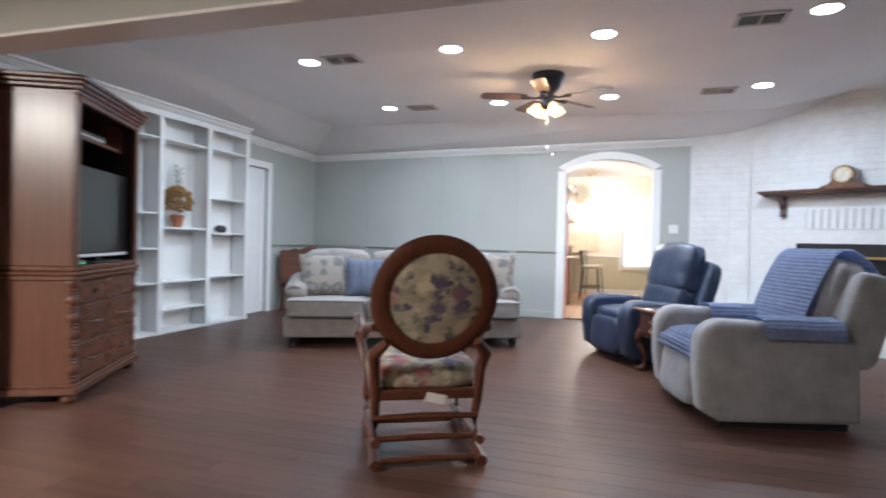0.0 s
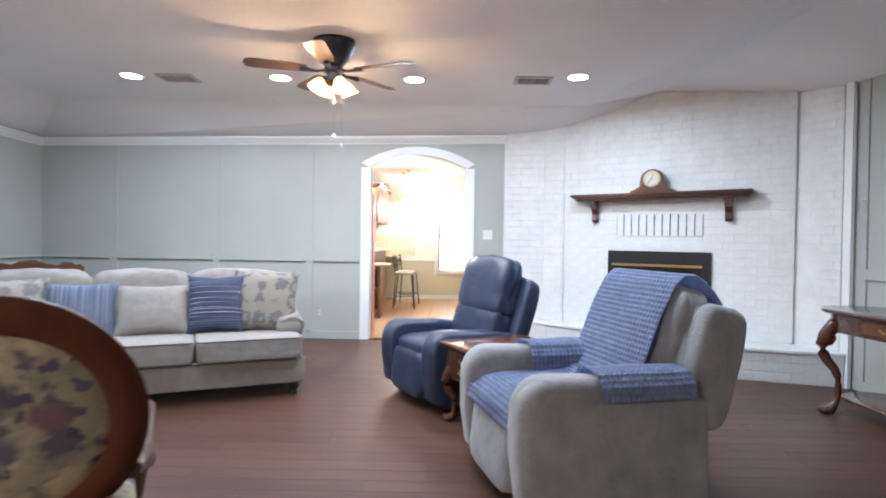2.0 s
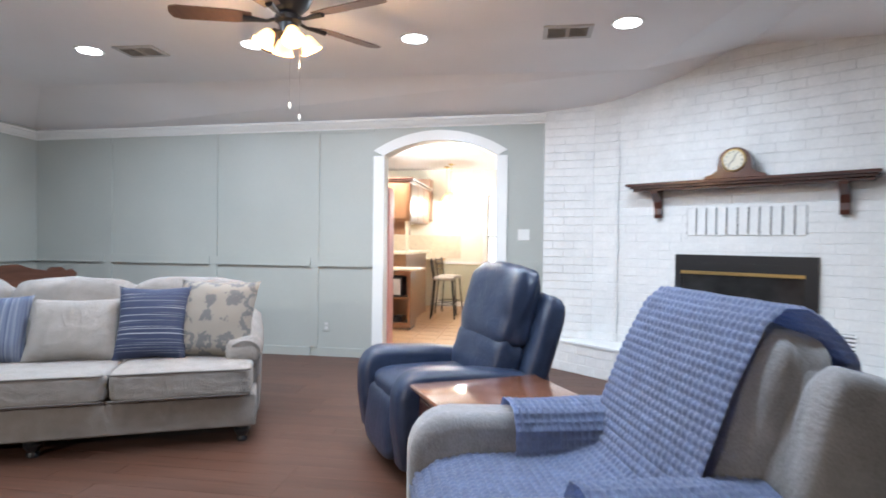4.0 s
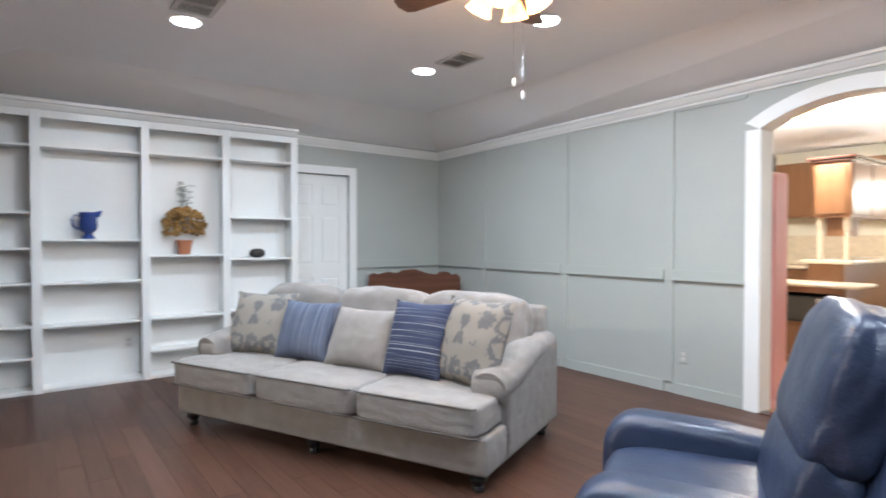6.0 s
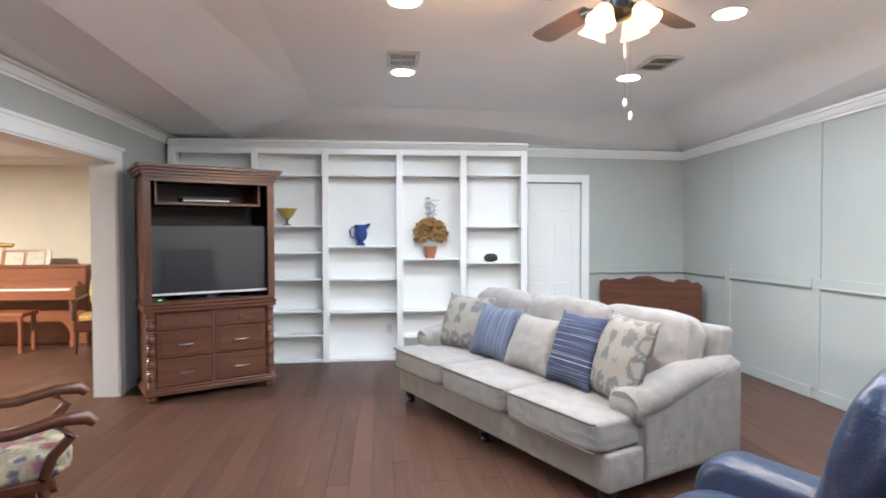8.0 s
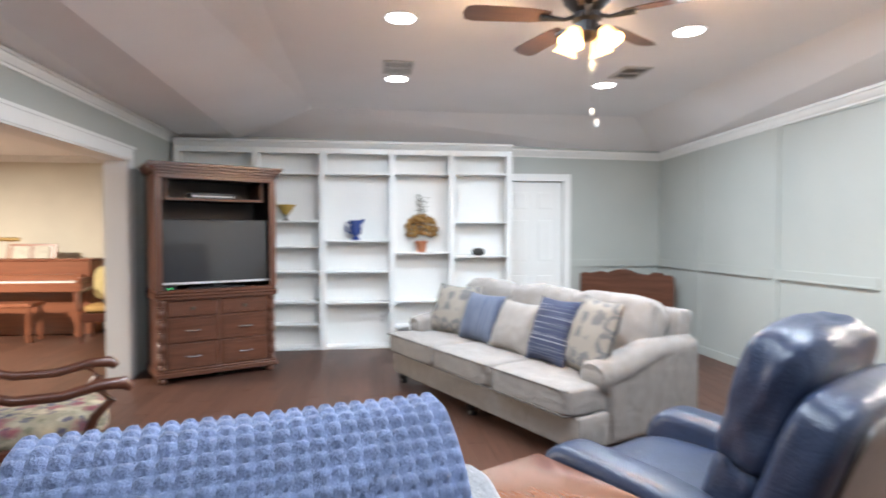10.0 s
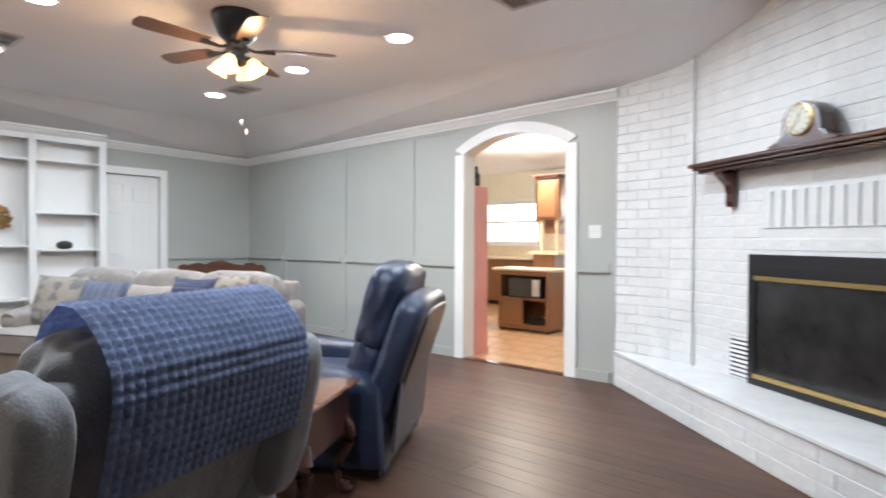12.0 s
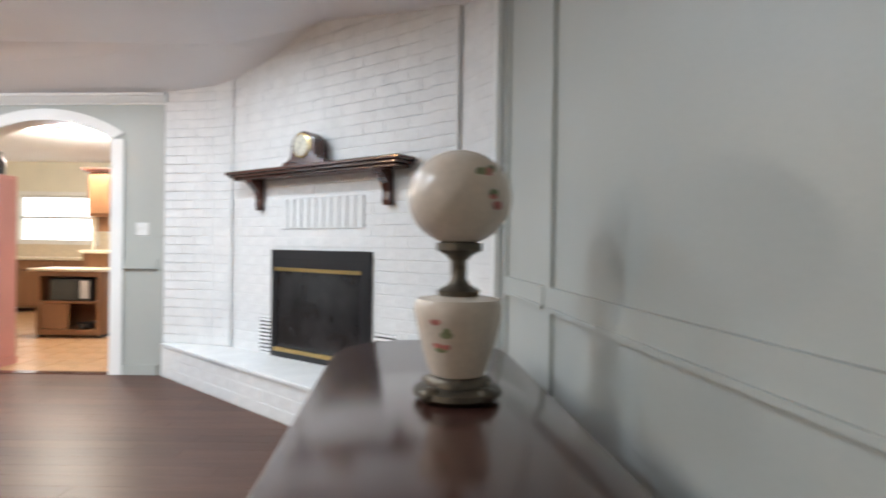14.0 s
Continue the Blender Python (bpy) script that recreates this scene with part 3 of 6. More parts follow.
# south room shell
setting("wall_south_room_west", boxes((-5.95, -5.80, -4.1, YS - 0.18, 0, 2.7)), M_BEIGE, "beige wall behind the piano", "wall")
setting("wall_south_room_north", boxes((-5.80, XW - T, YS - 0.18, YS - 0.05, 0, 2.7)), M_BEIGE, "beige wall of the piano room", "wall")
setting("wall_south_room_south", boxes((-5.95, 4.9, -4.2, -4.1, 0, 2.7)), M_BEIGE, "beige wall of the piano room", "wall")
setting("wall_south_room_east", boxes((4.75, 4.9, -4.1, YS - 0.18, 0, 2.7)), M_BEIGE, "beige wall of the piano room", "wall")
setting("ceiling_south_room", boxes((-5.95, 4.9, -4.2, YS - 0.16, 2.46, 2.56)), M_CEIL, "pale ceiling of the piano room", "ceiling")
setting("trim_crown_south_room", crown_run((-5.80, -4.1), (-5.80, YS - 0.18), (1, 0), 2.37), M_WHITE, "white crown moulding of the piano room", "trim")

# kitchen shell
KY = 12.60
bm = boxes((-4.6, -3.45, KY, KY + 0.15, 0, 2.6), (-3.45, -2.1, KY, KY + 0.15, 0, 1.175), (-3.45, -2.1, KY, KY + 0.15, 1.985, 2.6), (-2.1, 0.69, KY, KY + 0.15, 0, 2.6),
           (0.69, 1.38, KY, KY + 0.15, 0, 0.59), (0.69, 1.38, KY, KY + 0.15, 2.105, 2.6), (1.38, 3.4, KY, KY + 0.15, 0, 2.6))
setting("wall_kitchen_north", bm, M_CREAM, "cream kitchen wall with two windows", "wall")
setting("wall_kitchen_west", boxes((-4.75, -4.6, YN + T, KY, 0, 2.6)), M_CREAM, "cream kitchen wall", "wall")
setting("wall_kitchen_east", boxes((3.4, 3.55, YN + T, KY, 0, 2.6)), M_CREAM, "cream kitchen wall", "wall")
setting("wall_kitchen_south", boxes((-4.6, AX0 - 0.1, YN + T, YN + T + 0.02, 0, 2.6), (AX1 + 0.1, 3.4, YN + T, YN + T + 0.02, 0, 2.6)), M_CREAM, "cream kitchen wall beside the arch", "wall")
setting("ceiling_kitchen", boxes((-4.75, 3.55, YN + T, KY + 0.15, 2.58, 2.68)), M_CEIL, "white kitchen ceiling", "ceiling")
setting("trim_wainscot", boxes((-0.2, 0.62, KY - 0.012, KY, 0.09, 0.8), (1.45, 3.4, KY - 0.012, KY, 0.09, 0.8), (0.62, 1.45, KY - 0.012, KY, 0.09, 0.5)), M_KGREEN, "pale green wainscot below the window", "trim")
setting("trim_kitchen_rail", boxes((-0.2, 0.62, KY - 0.03, KY, 0.8, 0.85), (1.45, 3.4, KY - 0.03, KY, 0.8, 0.85)), M_WHITE, "white dado rail", "trim")
setting("baseboard", boxes((-0.2, 3.4, KY - 0.02, KY, 0, 0.09)), M_WHITE, "white kitchen baseboard", "baseboard")


def window(name, x0, x1, z0, z1, label, bars):
    w = tagged(thing(name, label, "window", pose(0, KY, 0)), kind="structure")
    part("window_frame", boxes((x0 - 0.07, x0, -0.02, 0, z0 - 0.07, z1 + 0.07), (x1, x1 + 0.07, -0.02, 0, z0 - 0.07, z1 + 0.07), (x0, x1, -0.02, 0, z1, z1 + 0.07), (x0, x1, -0.05, 0, z0 - 0.05, z0)), M_WHITE, w)
    part("sash", boxes((x0, x0 + 0.035, 0.04, 0.08, z0, z1), (x1 - 0.035, x1, 0.04, 0.08, z0, z1), (x0, x1, 0.04, 0.08, z1 - 0.035, z1), (x0, x1, 0.04, 0.08, z0, z0 + 0.035)), M_WHITE, w)
    for bx in bars:
        part("meeting_rail", boxes((x0, x1, 0.035, 0.085, bx - 0.02, bx + 0.02)), M_GRILLE, w)
    g = part("pane", boxes((x0, x1, 0.055, 0.061, z0, z1)), glass("window_glass"), w, "clear glass pane")
    g.visible_shadow = False
    return w


window("window_1", -3.45, -2.1, 1.175, 1.985, "bright kitchen window over the sink", (1.60,))
window("window_2", 0.69, 1.38, 0.59, 2.105, "bright white double-hung kitchen window", (1.33,))
tagged(part("backdrop", boxes((-7, 5, KY + 3.0, KY + 3.05, -1, 5)), M_DAY), "overexposed daylight outside the kitchen windows", "backdrop", kind="structure")
lamp("window_daylight", "AREA", WINDOW_WATTS, (0.95, 0.98, 1.0), pose(1.035, KY - 0.06, 1.35, -90, 0, 0), 0.7, size_y=1.5)
lamp("window_daylight", "AREA", WINDOW_WATTS * 0.8, (0.95, 0.98, 1.0), pose(-2.77, KY - 0.06, 1.58, -90, 0, 0), 1.3, size_y=0.9)

# ---------------------------------------------------------------- lights of the place
CANS = [(-2.14, 4.14), (-0.73, 4.10), (0.55, 4.05), (2.03, 3.92), (-2.12, 6.03), (-0.72, 6.03), (0.54, 6.03), (2.04, 5.88)]
first = None
for x, y in CANS:
    m = pose(x, y, ceiling_height(x) - 0.002)
    if first is None:
        first = thing("recessed_light", "round recessed ceiling light, lit cool white", "ceiling light", m, "recessed ceiling lights")
        ring = bmesh.new()
        lathe([(0.086, -0.002), (0.108, -0.006), (0.112, 0.0), (0.088, 0.004)], 28, bm=ring)
        part("trim_ring", ring, M_WHITE, first, "white trim ring", True)
        part("diffuser", lathe([(0.0, -0.0075), (0.086, -0.0075), (0.086, -0.0035), (0.0, -0.0035)], 28), M_LED, first, "glowing white diffuser")
        lamp("recessed_bulb", "AREA", CAN_WATTS, COOL, pose(0, 0, -0.014), 0.17, first)
    else:
        copy_thing(first, m)

# ---------------------------------------------------------------- fireplace
FU, FN, F0 = Vector((0.8086, -0.5885, 0)), Vector((-0.5885, -0.8086, 0)), Vector((2.235, 7.45, 0))
COURSE = 0.079


def face_pose(p, q):
    """Local x from p to q along a brick face, local -y out of the wall."""
    d = Vector((q[0] - p[0], q[1] - p[1], 0))
    return pose(p[0], p[1], 0, 0, 0, math.degrees(math.atan2(d.y, d.x))), d.length


chimney_outline = [(1.557, YN), (2.03, 7.54), (2.235, 7.45), (4.145, 6.06), (4.335, 5.70), (4.85, 5.70), (4.85, YN)]
chimney = setting("wall_fireplace", prism(chimney_outline, 0, 2.95), M_JOINT, "white painted brick chimney breast across the corner", "fireplace wall")

mortar = bmesh.new()
brick_meshes = {}


def brick_mesh(length, depth=0.0044, height=COURSE - 0.006):
    key = (round(length, 3), round(height, 3))
    if key not in brick_meshes:
        bm = boxes((0, length, -depth, 0.004, 0, height, 0.0024))
        me = bpy.data.meshes.new("brick")
        bm.to_mesh(me)
        bm.free()
        me.materials.append(M_BRICK)
        brick_meshes[key] = me
    return brick_meshes[key]


def cut_spans(u0, u1, z0, z1, holes):
    out = [(u0, u1)]
    for a, b, c, d in holes:
        if z1 > c + 0.01 and z0 < d - 0.01:
            nxt = []
            for s, e in out:
                if b <= s or a >= e:
                    nxt.append((s, e))
                else:
                    nxt += [p for p in ((s, a), (b, e)) if p[1] - p[0] > 0.03]
            out = nxt
    return out


loose = []
single = []


def lay(p, q, z0, z1, holes=(), out=0.0, pieces=False, length=0.205, top_at=None):
    m, total = face_pose(p, q)
    k, z = 0, z0
    while z + COURSE * 0.6 < z1:
        shift = -length / 2 if k % 2 else 0.0
        u = shift
        while u < total - 0.01:
            a, b = max(0, u), min(total, u + length - 0.0022)
            if b - a > 0.02:
                for s, e in cut_spans(a, b, z, z + COURSE, holes):
                    mm = m @ pose(s, -out + random.uniform(-0.0012, 0.0012), z, 0, 0, random.uniform(-0.15, 0.15))
                    (single if pieces and z < 1.86 and len(single) < 290 else loose).append((round(e - s, 3), mm))
            u += length
        z += COURSE
        k += 1


FIRE = (0.575, 1.645, 0.0, 1.145)
VENT_L, VENT_R = (0.385, 0.60, 0.30, 0.60), (1.66, 1.89, 0.30, 0.60)
SLOT = (0.66, 1.56, 1.30, 1.545)
F1 = (4.145, 6.06)
lay((2.235, 7.45), F1, 0.298, 2.93, (FIRE, VENT_L, VENT_R, SLOT), pieces=True)
lay((1.557, 7.635), (2.03, 7.54), 0.298, 2.75)
lay((2.03, 7.54), (2.235, 7.45), 0.298, 2.80, length=0.30)
lay((4.165, 6.03), (4.335, 5.70), 0.298, 2.93)
# projecting pilasters at both ends of the face
for a, b in ((0.0, 0.03), (2.16, 2.362)):
    pa, pb = F0 + FU * a, F0 + FU * b
    lay((pa.x, pa.y), (pb.x, pb.y), 0.298, 2.93, out=0.03, length=0.42)
pl = prism([(0, 0.0), (0.202, 0.0), (0.202, -0.03), (0, -0.03)], 0.29, 2.93)
part("pilaster", moved(pl, face_pose(tuple((F0 + FU * 2.16)[:2]), F1)[0]), M_BRICK, chimney)
part("settlement_crack", moved(boxes((0.0, 0.005, -0.008, 0.02, 0.30, 2.70)), face_pose(F1, (4.335, 5.70))[0]), paint("dusty_joint", (0.62, 0.61, 0.60), 0.8), chimney, "grey open joint between two brick faces")
# soldier course with open joints
fm = face_pose((2.235, 7.45), F1)[0]
n_sold = 11
step = (SLOT[1] - SLOT[0]) / n_sold
for k in range(n_sold):
    b = part("soldier_brick", boxes((0.005, step - 0.005, -0.012, 0.004, 0.004, SLOT[3] - SLOT[2] - 0.008, 0.003)), M_BRICK, chimney, m=fm @ pose(SLOT[0] + k * step, 0, SLOT[2]))
# dark strips paint the shade deep in the open joints
for k in range(n_sold + 1):
    part("vent_slot", boxes((-0.005, 0.005, -0.002, 0.004, 0.0, 0.225)), M_DARK, chimney, "dark strip for the shade in an open vent joint", m=fm @ pose(SLOT[0] + k * step, 0, SLOT[2] + 0.01))

# raised hearth
HEARTH = [(1.565, 7.60), (2.42, 6.83), (3.53, 5.83), (4.31, 5.60)]
hearth = setting("hearth", prism(HEARTH + [(4.36, 5.66), (4.12, 6.12), (2.26, 7.48), (1.62, 7.64)], 0, 0.268), M_JOINT, "raised white painted brick hearth", "hearth")
part("hearth_top", prism([(1.56, 7.585), (2.41, 6.812), (3.52, 5.81), (4.31, 5.58), (4.35, 5.66), (4.14, 6.08), (2.25, 7.46), (1.62, 7.62)], 0.268, 0.297, bevel=0.006), M_BRICK, hearth, "whitewashed hearth slab")
hs = []
for pa, pb in zip(HEARTH, HEARTH[1:]):
    m, total = face_pose(pa, pb)
    for k in range(3):
        u = -0.10 if k % 2 else 0.0
        while u < total - 0.02:
            a, b = max(0, u), min(total, u + 0.2015)
            if b - a > 0.02:
                hs.append((round(b - a, 3), m @ pose(a, random.uniform(-0.002, 0.002), 0.008 + k * 0.087)))
            u += 0.205

# fire insert with brass strips
insert = thing("fireplace_insert", "black metal fireplace insert with sooty glass and brass strips", "fireplace", fm)
fx0, fx1, fz0, fz1 = FIRE[0], FIRE[1], 0.299, 1.14
for bar in ((fx0, fx0 + 0.055, fz0, fz1), (fx1 - 0.09, fx1, fz0, fz1), (fx0 + 0.055, fx1 - 0.09, fz1 - 0.14, fz1), (fx0 + 0.055, fx1 - 0.09, fz0, fz0 + 0.055)):
    part("surround_panel", boxes((bar[0], bar[1], -0.03, 0.02, bar[2], bar[3])), M_BLACK, insert)
part("glass_door", boxes((fx0 + 0.055, fx1 - 0.09, -0.018, -0.010, fz0 + 0.055, fz1 - 0.14)), M_GLASSDARK, insert, "smoky sooted glass")
part("brass_strip", boxes((fx0 + 0.05, fx1 - 0.085, -0.040, -0.018, fz1 - 0.165, fz1 - 0.138, 0.004)), M_BRASS, insert, "brass trim strip")
part("brass_strip", boxes((fx0 + 0.05, fx1 - 0.085, -0.040, -0.018, fz0 + 0.045, fz0 + 0.075, 0.004)), M_BRASS, insert, "brass trim strip")
part("hood_line", boxes((fx0 + 0.05, fx1 - 0.05, -0.034, -0.03, fz1 - 0.075, fz1 - 0.068)), M_DARK, insert)
for a, b, c, d in (VENT_L, VENT_R):
    v = thing("hearth_vent", "white louvred vent set in the brick beside the firebox", "vent", fm, "fireplace vents")
    part("backing", boxes((a, b, -0.002, 0.02, c, d)), M_DARK, v)
    part("frame", boxes((a, a + 0.014, -0.014, 0.0, c, d), (b - 0.014, b, -0.014, 0.0, c, d), (a + 0.014, b - 0.014, -0.014, 0.0, d - 0.014, d), (a + 0.014, b - 0.014, -0.014, 0, c, c + 0.014)), M_BRICK, v)
    for k in range(9):
        z = c + 0.020 + k * (d - c - 0.03) / 9
        part("slat", moved(boxes((a + 0.014, b - 0.014, -0.006, 0.006, -0.0085, 0.0085)), pose(0, -0.008, z + 0.012, -25, 0, 0)), M_BRICK, v)

# mantel shelf with brackets
mantel = thing("mantel_shelf", "dark mahogany mantel shelf on two scrolled brackets", "mantel", fm)
part("shelf_board", boxes((0.18, 2.03, -0.20, -0.013, 1.733, 1.760, 0.006)), M_DARKWOOD, mantel)
part("moulding", boxes((0.205, 2.005, -0.180, -0.013, 1.713, 1.733, 0.004), (0.23, 1.98, -0.155, -0.013, 1.690, 1.713, 0.006)), M_DARKWOOD, mantel)
for u in (0.42, 1.80):
    prof = [(-0.013, 1.455), (-0.045, 1.455), (-0.055, 1.49), (-0.05, 1.54), (-0.07, 1.60), (-0.12, 1.65), (-0.145, 1.67), (-0.145, 1.69), (-0.013, 1.69)]
    part("bracket", prism(prof, u - 0.035, u + 0.035, "yz", 0.006), M_DARKWOOD, mantel)
clock = thing("mantel_clock", "dark wooden tambour mantel clock with round dial", "clock", fm @ pose(1.08, -0.105, 1.7605))
hump = [(-0.23, 0), (0.23, 0), (0.23, 0.022), (0.17, 0.04), (0.13, 0.07)] + [(0.125 * math.cos(a), 0.135 + 0.11 * math.sin(a)) for a in [math.pi * k / 14 for k in range(0, 15)]] + [(-0.13, 0.07), (-0.17, 0.04), (-0.23, 0.022)]
part("case", prism(hump, -0.055, 0.055, "xz", 0.006), M_DARKWOOD, clock)
part("bezel", moved(lathe([(0.0, 0), (0.088, 0.0), (0.092, 0.008), (0.084, 0.014), (0.0, 0.014)], 28), pose(0, -0.055, 0.14, 90, 0, 0)), M_BRASS, clock, "brass bezel", True)
part("dial", moved(lathe([(0.0, 0.0145), (0.078, 0.0145), (0.078, 0.017), (0.0, 0.017)], 28), pose(0, -0.055, 0.14, 90, 0, 0)), M_DIAL, clock, "cream clock dial")
for ang, ln in ((20, 0.05), (-140, 0.065)):
    part("clock_hand", moved(boxes((-0.003, 0.003, -0.0745, -0.073, 0, ln)), pose(0, 0, 0.14, 0, ang, 0)), M_BLACK, clock)
for k in range(12):
    part("hour_mark", moved(boxes((-0.003, 0.003, -0.0735, -0.072, 0.058, 0.072)), pose(0, 0, 0.14, 0, 30 * k, 0)), M_BLACK, clock)


# ---------------------------------------------------------------- bookcase
def bookcase():
    face, back = -3.90, XW + 0.004
    b = thing("bookcase", "white built-in bookcase with adjustable shelves", "bookcase")
    posts = [1.735, 2.60, 3.352, 4.167, 4.885, 5.585]
    for y in posts:
        part("upright", boxes((back, face, y - 0.012, y + 0.012, 0.0, 2.36)), M_WHITE, b)
        part("face_stile", boxes((face, face + 0.02, y - 0.036, y + 0.036, 0.0, 2.36, 0.003)), M_WHITE, b)
    part("back_panel", boxes((back - 0.002, back + 0.008, 1.74, 5.58, 0.0, 2.36)), M_WHITE, b)
    part("cornice", crown_run((face - 0.02, 1.70), (face - 0.02, 5.62), (1, 0), 2.35, 0.095, 0.075), M_WHITE, b)
    part("top_board", boxes((back, face - 0.02, 1.70, 5.62, 2.36, 2.44)), M_WHITE, b)
    part("top_rail", boxes((face, face + 0.016, 1.74, 5.58, 2.30, 2.36)), M_WHITE, b)
    for (ya, yb), zs in zip(zip(posts, posts[1:]), ((2.08, 1.70, 1.30, 0.92, 0.55, 0.03), (2.08, 1.52, 1.22, 0.925, 0.57, 0.305, 0.03), (2.082, 1.29, 0.92, 0.555, 0.03), (2.09, 1.142, 0.56, 0.26, 0.03), (2.10, 1.513, 1.097, 0.58, 0.03))):
        for z in zs:
            part("shelf", boxes((back + 0.008, face - 0.004, ya + 0.013, yb - 0.013, z - 0.02, z, 0.002)), M_WHITE, b)
        part("kick_board", boxes((face - 0.02, face - 0.006, ya + 0.013, yb - 0.013, 0.0, 0.01)), M_WHITE, b)
    return b


bookcase()
SHX = -4.00

goblet = thing("glass_compote", "amber glass footed bowl on the bookcase shelf", "bowl", pose(SHX, 2.92, 1.5205))
part("bowl", lathe([(0.028, 0.07), (0.05, 0.09), (0.10, 0.165), (0.115, 0.185), (0.108, 0.185), (0.06, 0.11), (0.02, 0.085)], 20), M_AMBER, goblet, "", True)
part("stem", lathe([(0.045, 0.0), (0.045, 0.008), (0.014, 0.02), (0.012, 0.05), (0.028, 0.07)], 16), M_PEWTER, goblet, "", True)
pitcher = thing("blue_pitcher", "cobalt blue glass pitcher with handle on the shelf", "pitcher", pose(SHX, 3.73, 1.2905))
part("body", lathe([(0.055, 0.0), (0.05, 0.015), (0.03, 0.045), (0.065, 0.08), (0.075, 0.13), (0.065, 0.19), (0.075, 0.235), (0.068, 0.235), (0.055, 0.19)], 20), M_COBALT, pitcher, "", True)
part("handle", tube([(0, -0.06, 0.20), (0, -0.10, 0.21), (0, -0.12, 0.17), (0, -0.11, 0.11), (0, -0.07, 0.085)], 0.009), M_COBALT, pitcher, "", True)
part("spout", tube([(0, 0.06, 0.21), (0, 0.09, 0.235), (0, 0.105, 0.25)], [0.03, 0.02, 0.008]), M_COBALT, pitcher, "", True)

plant = thing("dried_flower_pot", "dried golden flowers with grey twigs in a terracotta pot", "flower pot", pose(SHX, 4.52, 1.1425))
part("pot", lathe([(0.05, 0), (0.068, 0.11), (0.074, 0.112), (0.074, 0.138), (0.064, 0.138), (0.06, 0.115)], 20), M_TERRA, plant, "", True)
bl = bmesh.new()
for k in range(330):
    a, e, r = random.uniform(0, 6.28), random.uniform(-0.5, 1.45), random.uniform(0.5, 1.0) ** 0.5
    c = Vector((0.11 * r * math.cos(a) * math.cos(e), 0.205 * r * math.sin(a) * math.cos(e), 0.27 + 0.19 * r * math.sin(e)))
    q = bmesh.ops.create_icosphere(bl, subdivisions=1, radius=random.uniform(0.012, 0.024))
    for v in q["verts"]:
        v.co = v.co * random.uniform(0.6, 1.3) + c
part("dried_bloom_cluster", bl, M_DRIED, plant, "clustered golden brown dried blooms")
tw = bmesh.new()
for k in range(9):
    a = random.uniform(-1, 1)
    pts = [Vector((0, 0.03 * a, 0.40))]
    for j in range(5):
        pts.append(pts[-1] + Vector((random.uniform(-0.014, 0.014), 0.016 * a + random.uniform(-0.022, 0.022), random.uniform(0.035, 0.065))))
    tube(pts, [0.003, 0.003, 0.0025, 0.002, 0.002, 0.0012], 5, tw)
    for p in pts[2:]:
        side = random.choice((-1, 1))
        tube([p, p + Vector((0.0, side * 0.025, 0.012)), p + Vector((0.004, side * 0.045, 0.010))], [0.002, 0.005, 0.001], 5, tw)
part("twigs", tw, M_TWIG, plant, "thin grey twigs")
stone = tagged(part("ornament_stone", soft(0.11, 0.16, 0.095, 2.4, 6, (0, 0, 0.047), 0.06, 2), M_STONE, smooth=True, m=pose(SHX + 0.01, 5.22, 1.0975)), "dark rounded stone ornament on the shelf", "ornament")

# ---------------------------------------------------------------- armoire and television
AW, AD, AH = 1.09, 0.58, 1.97
ARMOIRE = pose(-2.955, 2.355, 0, 0, 0, -62) @ Matrix.Diagonal((1, 1, 1.02, 1))
arm = thing("armoire", "cherry wood television armoire with six drawers and open top", "armoire", ARMOIRE)
h = AW / 2
part("carcass", boxes((-h + 0.01, h - 0.01, -AD / 2, AD / 2 - 0.03, 0.07, 0.78)), M_CHERRY, arm)
part("base_moulding", boxes((-h - 0.01, h + 0.01, -AD / 2, AD / 2 + 0.012, 0.055, 0.10, 0.008), (-h, h, -AD / 2, AD / 2, 0.10, 0.12, 0.006)), M_CHERRY_X, arm)
part("waist_moulding", boxes((-h - 0.012, h + 0.012, -AD / 2, AD / 2 + 0.016, 0.775, 0.80, 0.008), (-h, h, -AD / 2, AD / 2, 0.80, 0.835, 0.008), (-h - 0.006, h + 0.006, -AD / 2, AD / 2 + 0.006, 0.745, 0.775, 0.006)), M_CHERRY_X, arm)
for s in (-1, 1):
    part("side_panel", boxes((s * (h - 0.02) - 0.02, s * (h - 0.02) + 0.02, -AD / 2, AD / 2 - 0.01, 0.835, 1.86)), M_CHERRY, arm)
    part("front_stile", boxes((s * (h - 0.03) - 0.03, s * (h - 0.03) + 0.03, AD / 2 - 0.03, AD / 2 - 0.005, 0.835, 1.86)), M_CHERRY, arm)
    turned = [(0.032, 0.12), (0.036, 0.13)]
    z = 0.14
    while z < 0.70:
        turned += [(0.036, z), (0.028, z + 0.012), (0.036, z + 0.022), (0.028, z + 0.032), (0.040, z + 0.05), (0.040, z + 0.075), (0.030, z + 0.098)]
        z += 0.105
    turned += [(0.036, 0.745)]
    part("turned_column", lathe(turned, 14, (s * (h - 0.045), AD / 2 - 0.035, 0)), M_CHERRY, arm, "bobbin turned corner column", True)
    for yy in (AD / 2 - 0.05, -AD / 2 + 0.05):
        part("bun_foot", lathe([(0.03, 0), (0.045, 0.012), (0.048, 0.03), (0.035, 0.055)], 14, (s * (h - 0.055), yy, 0)), M_CHERRY, arm, "", True)
# back and thin lining painted near black for the shade inside
part("back_panel", boxes((-h + 0.02, h - 0.02, -AD / 2, -AD / 2 + 0.015, 0.835, 1.86)), M_INSIDE_SHADE, arm, "inner back with the recess's shade in its dark colour")
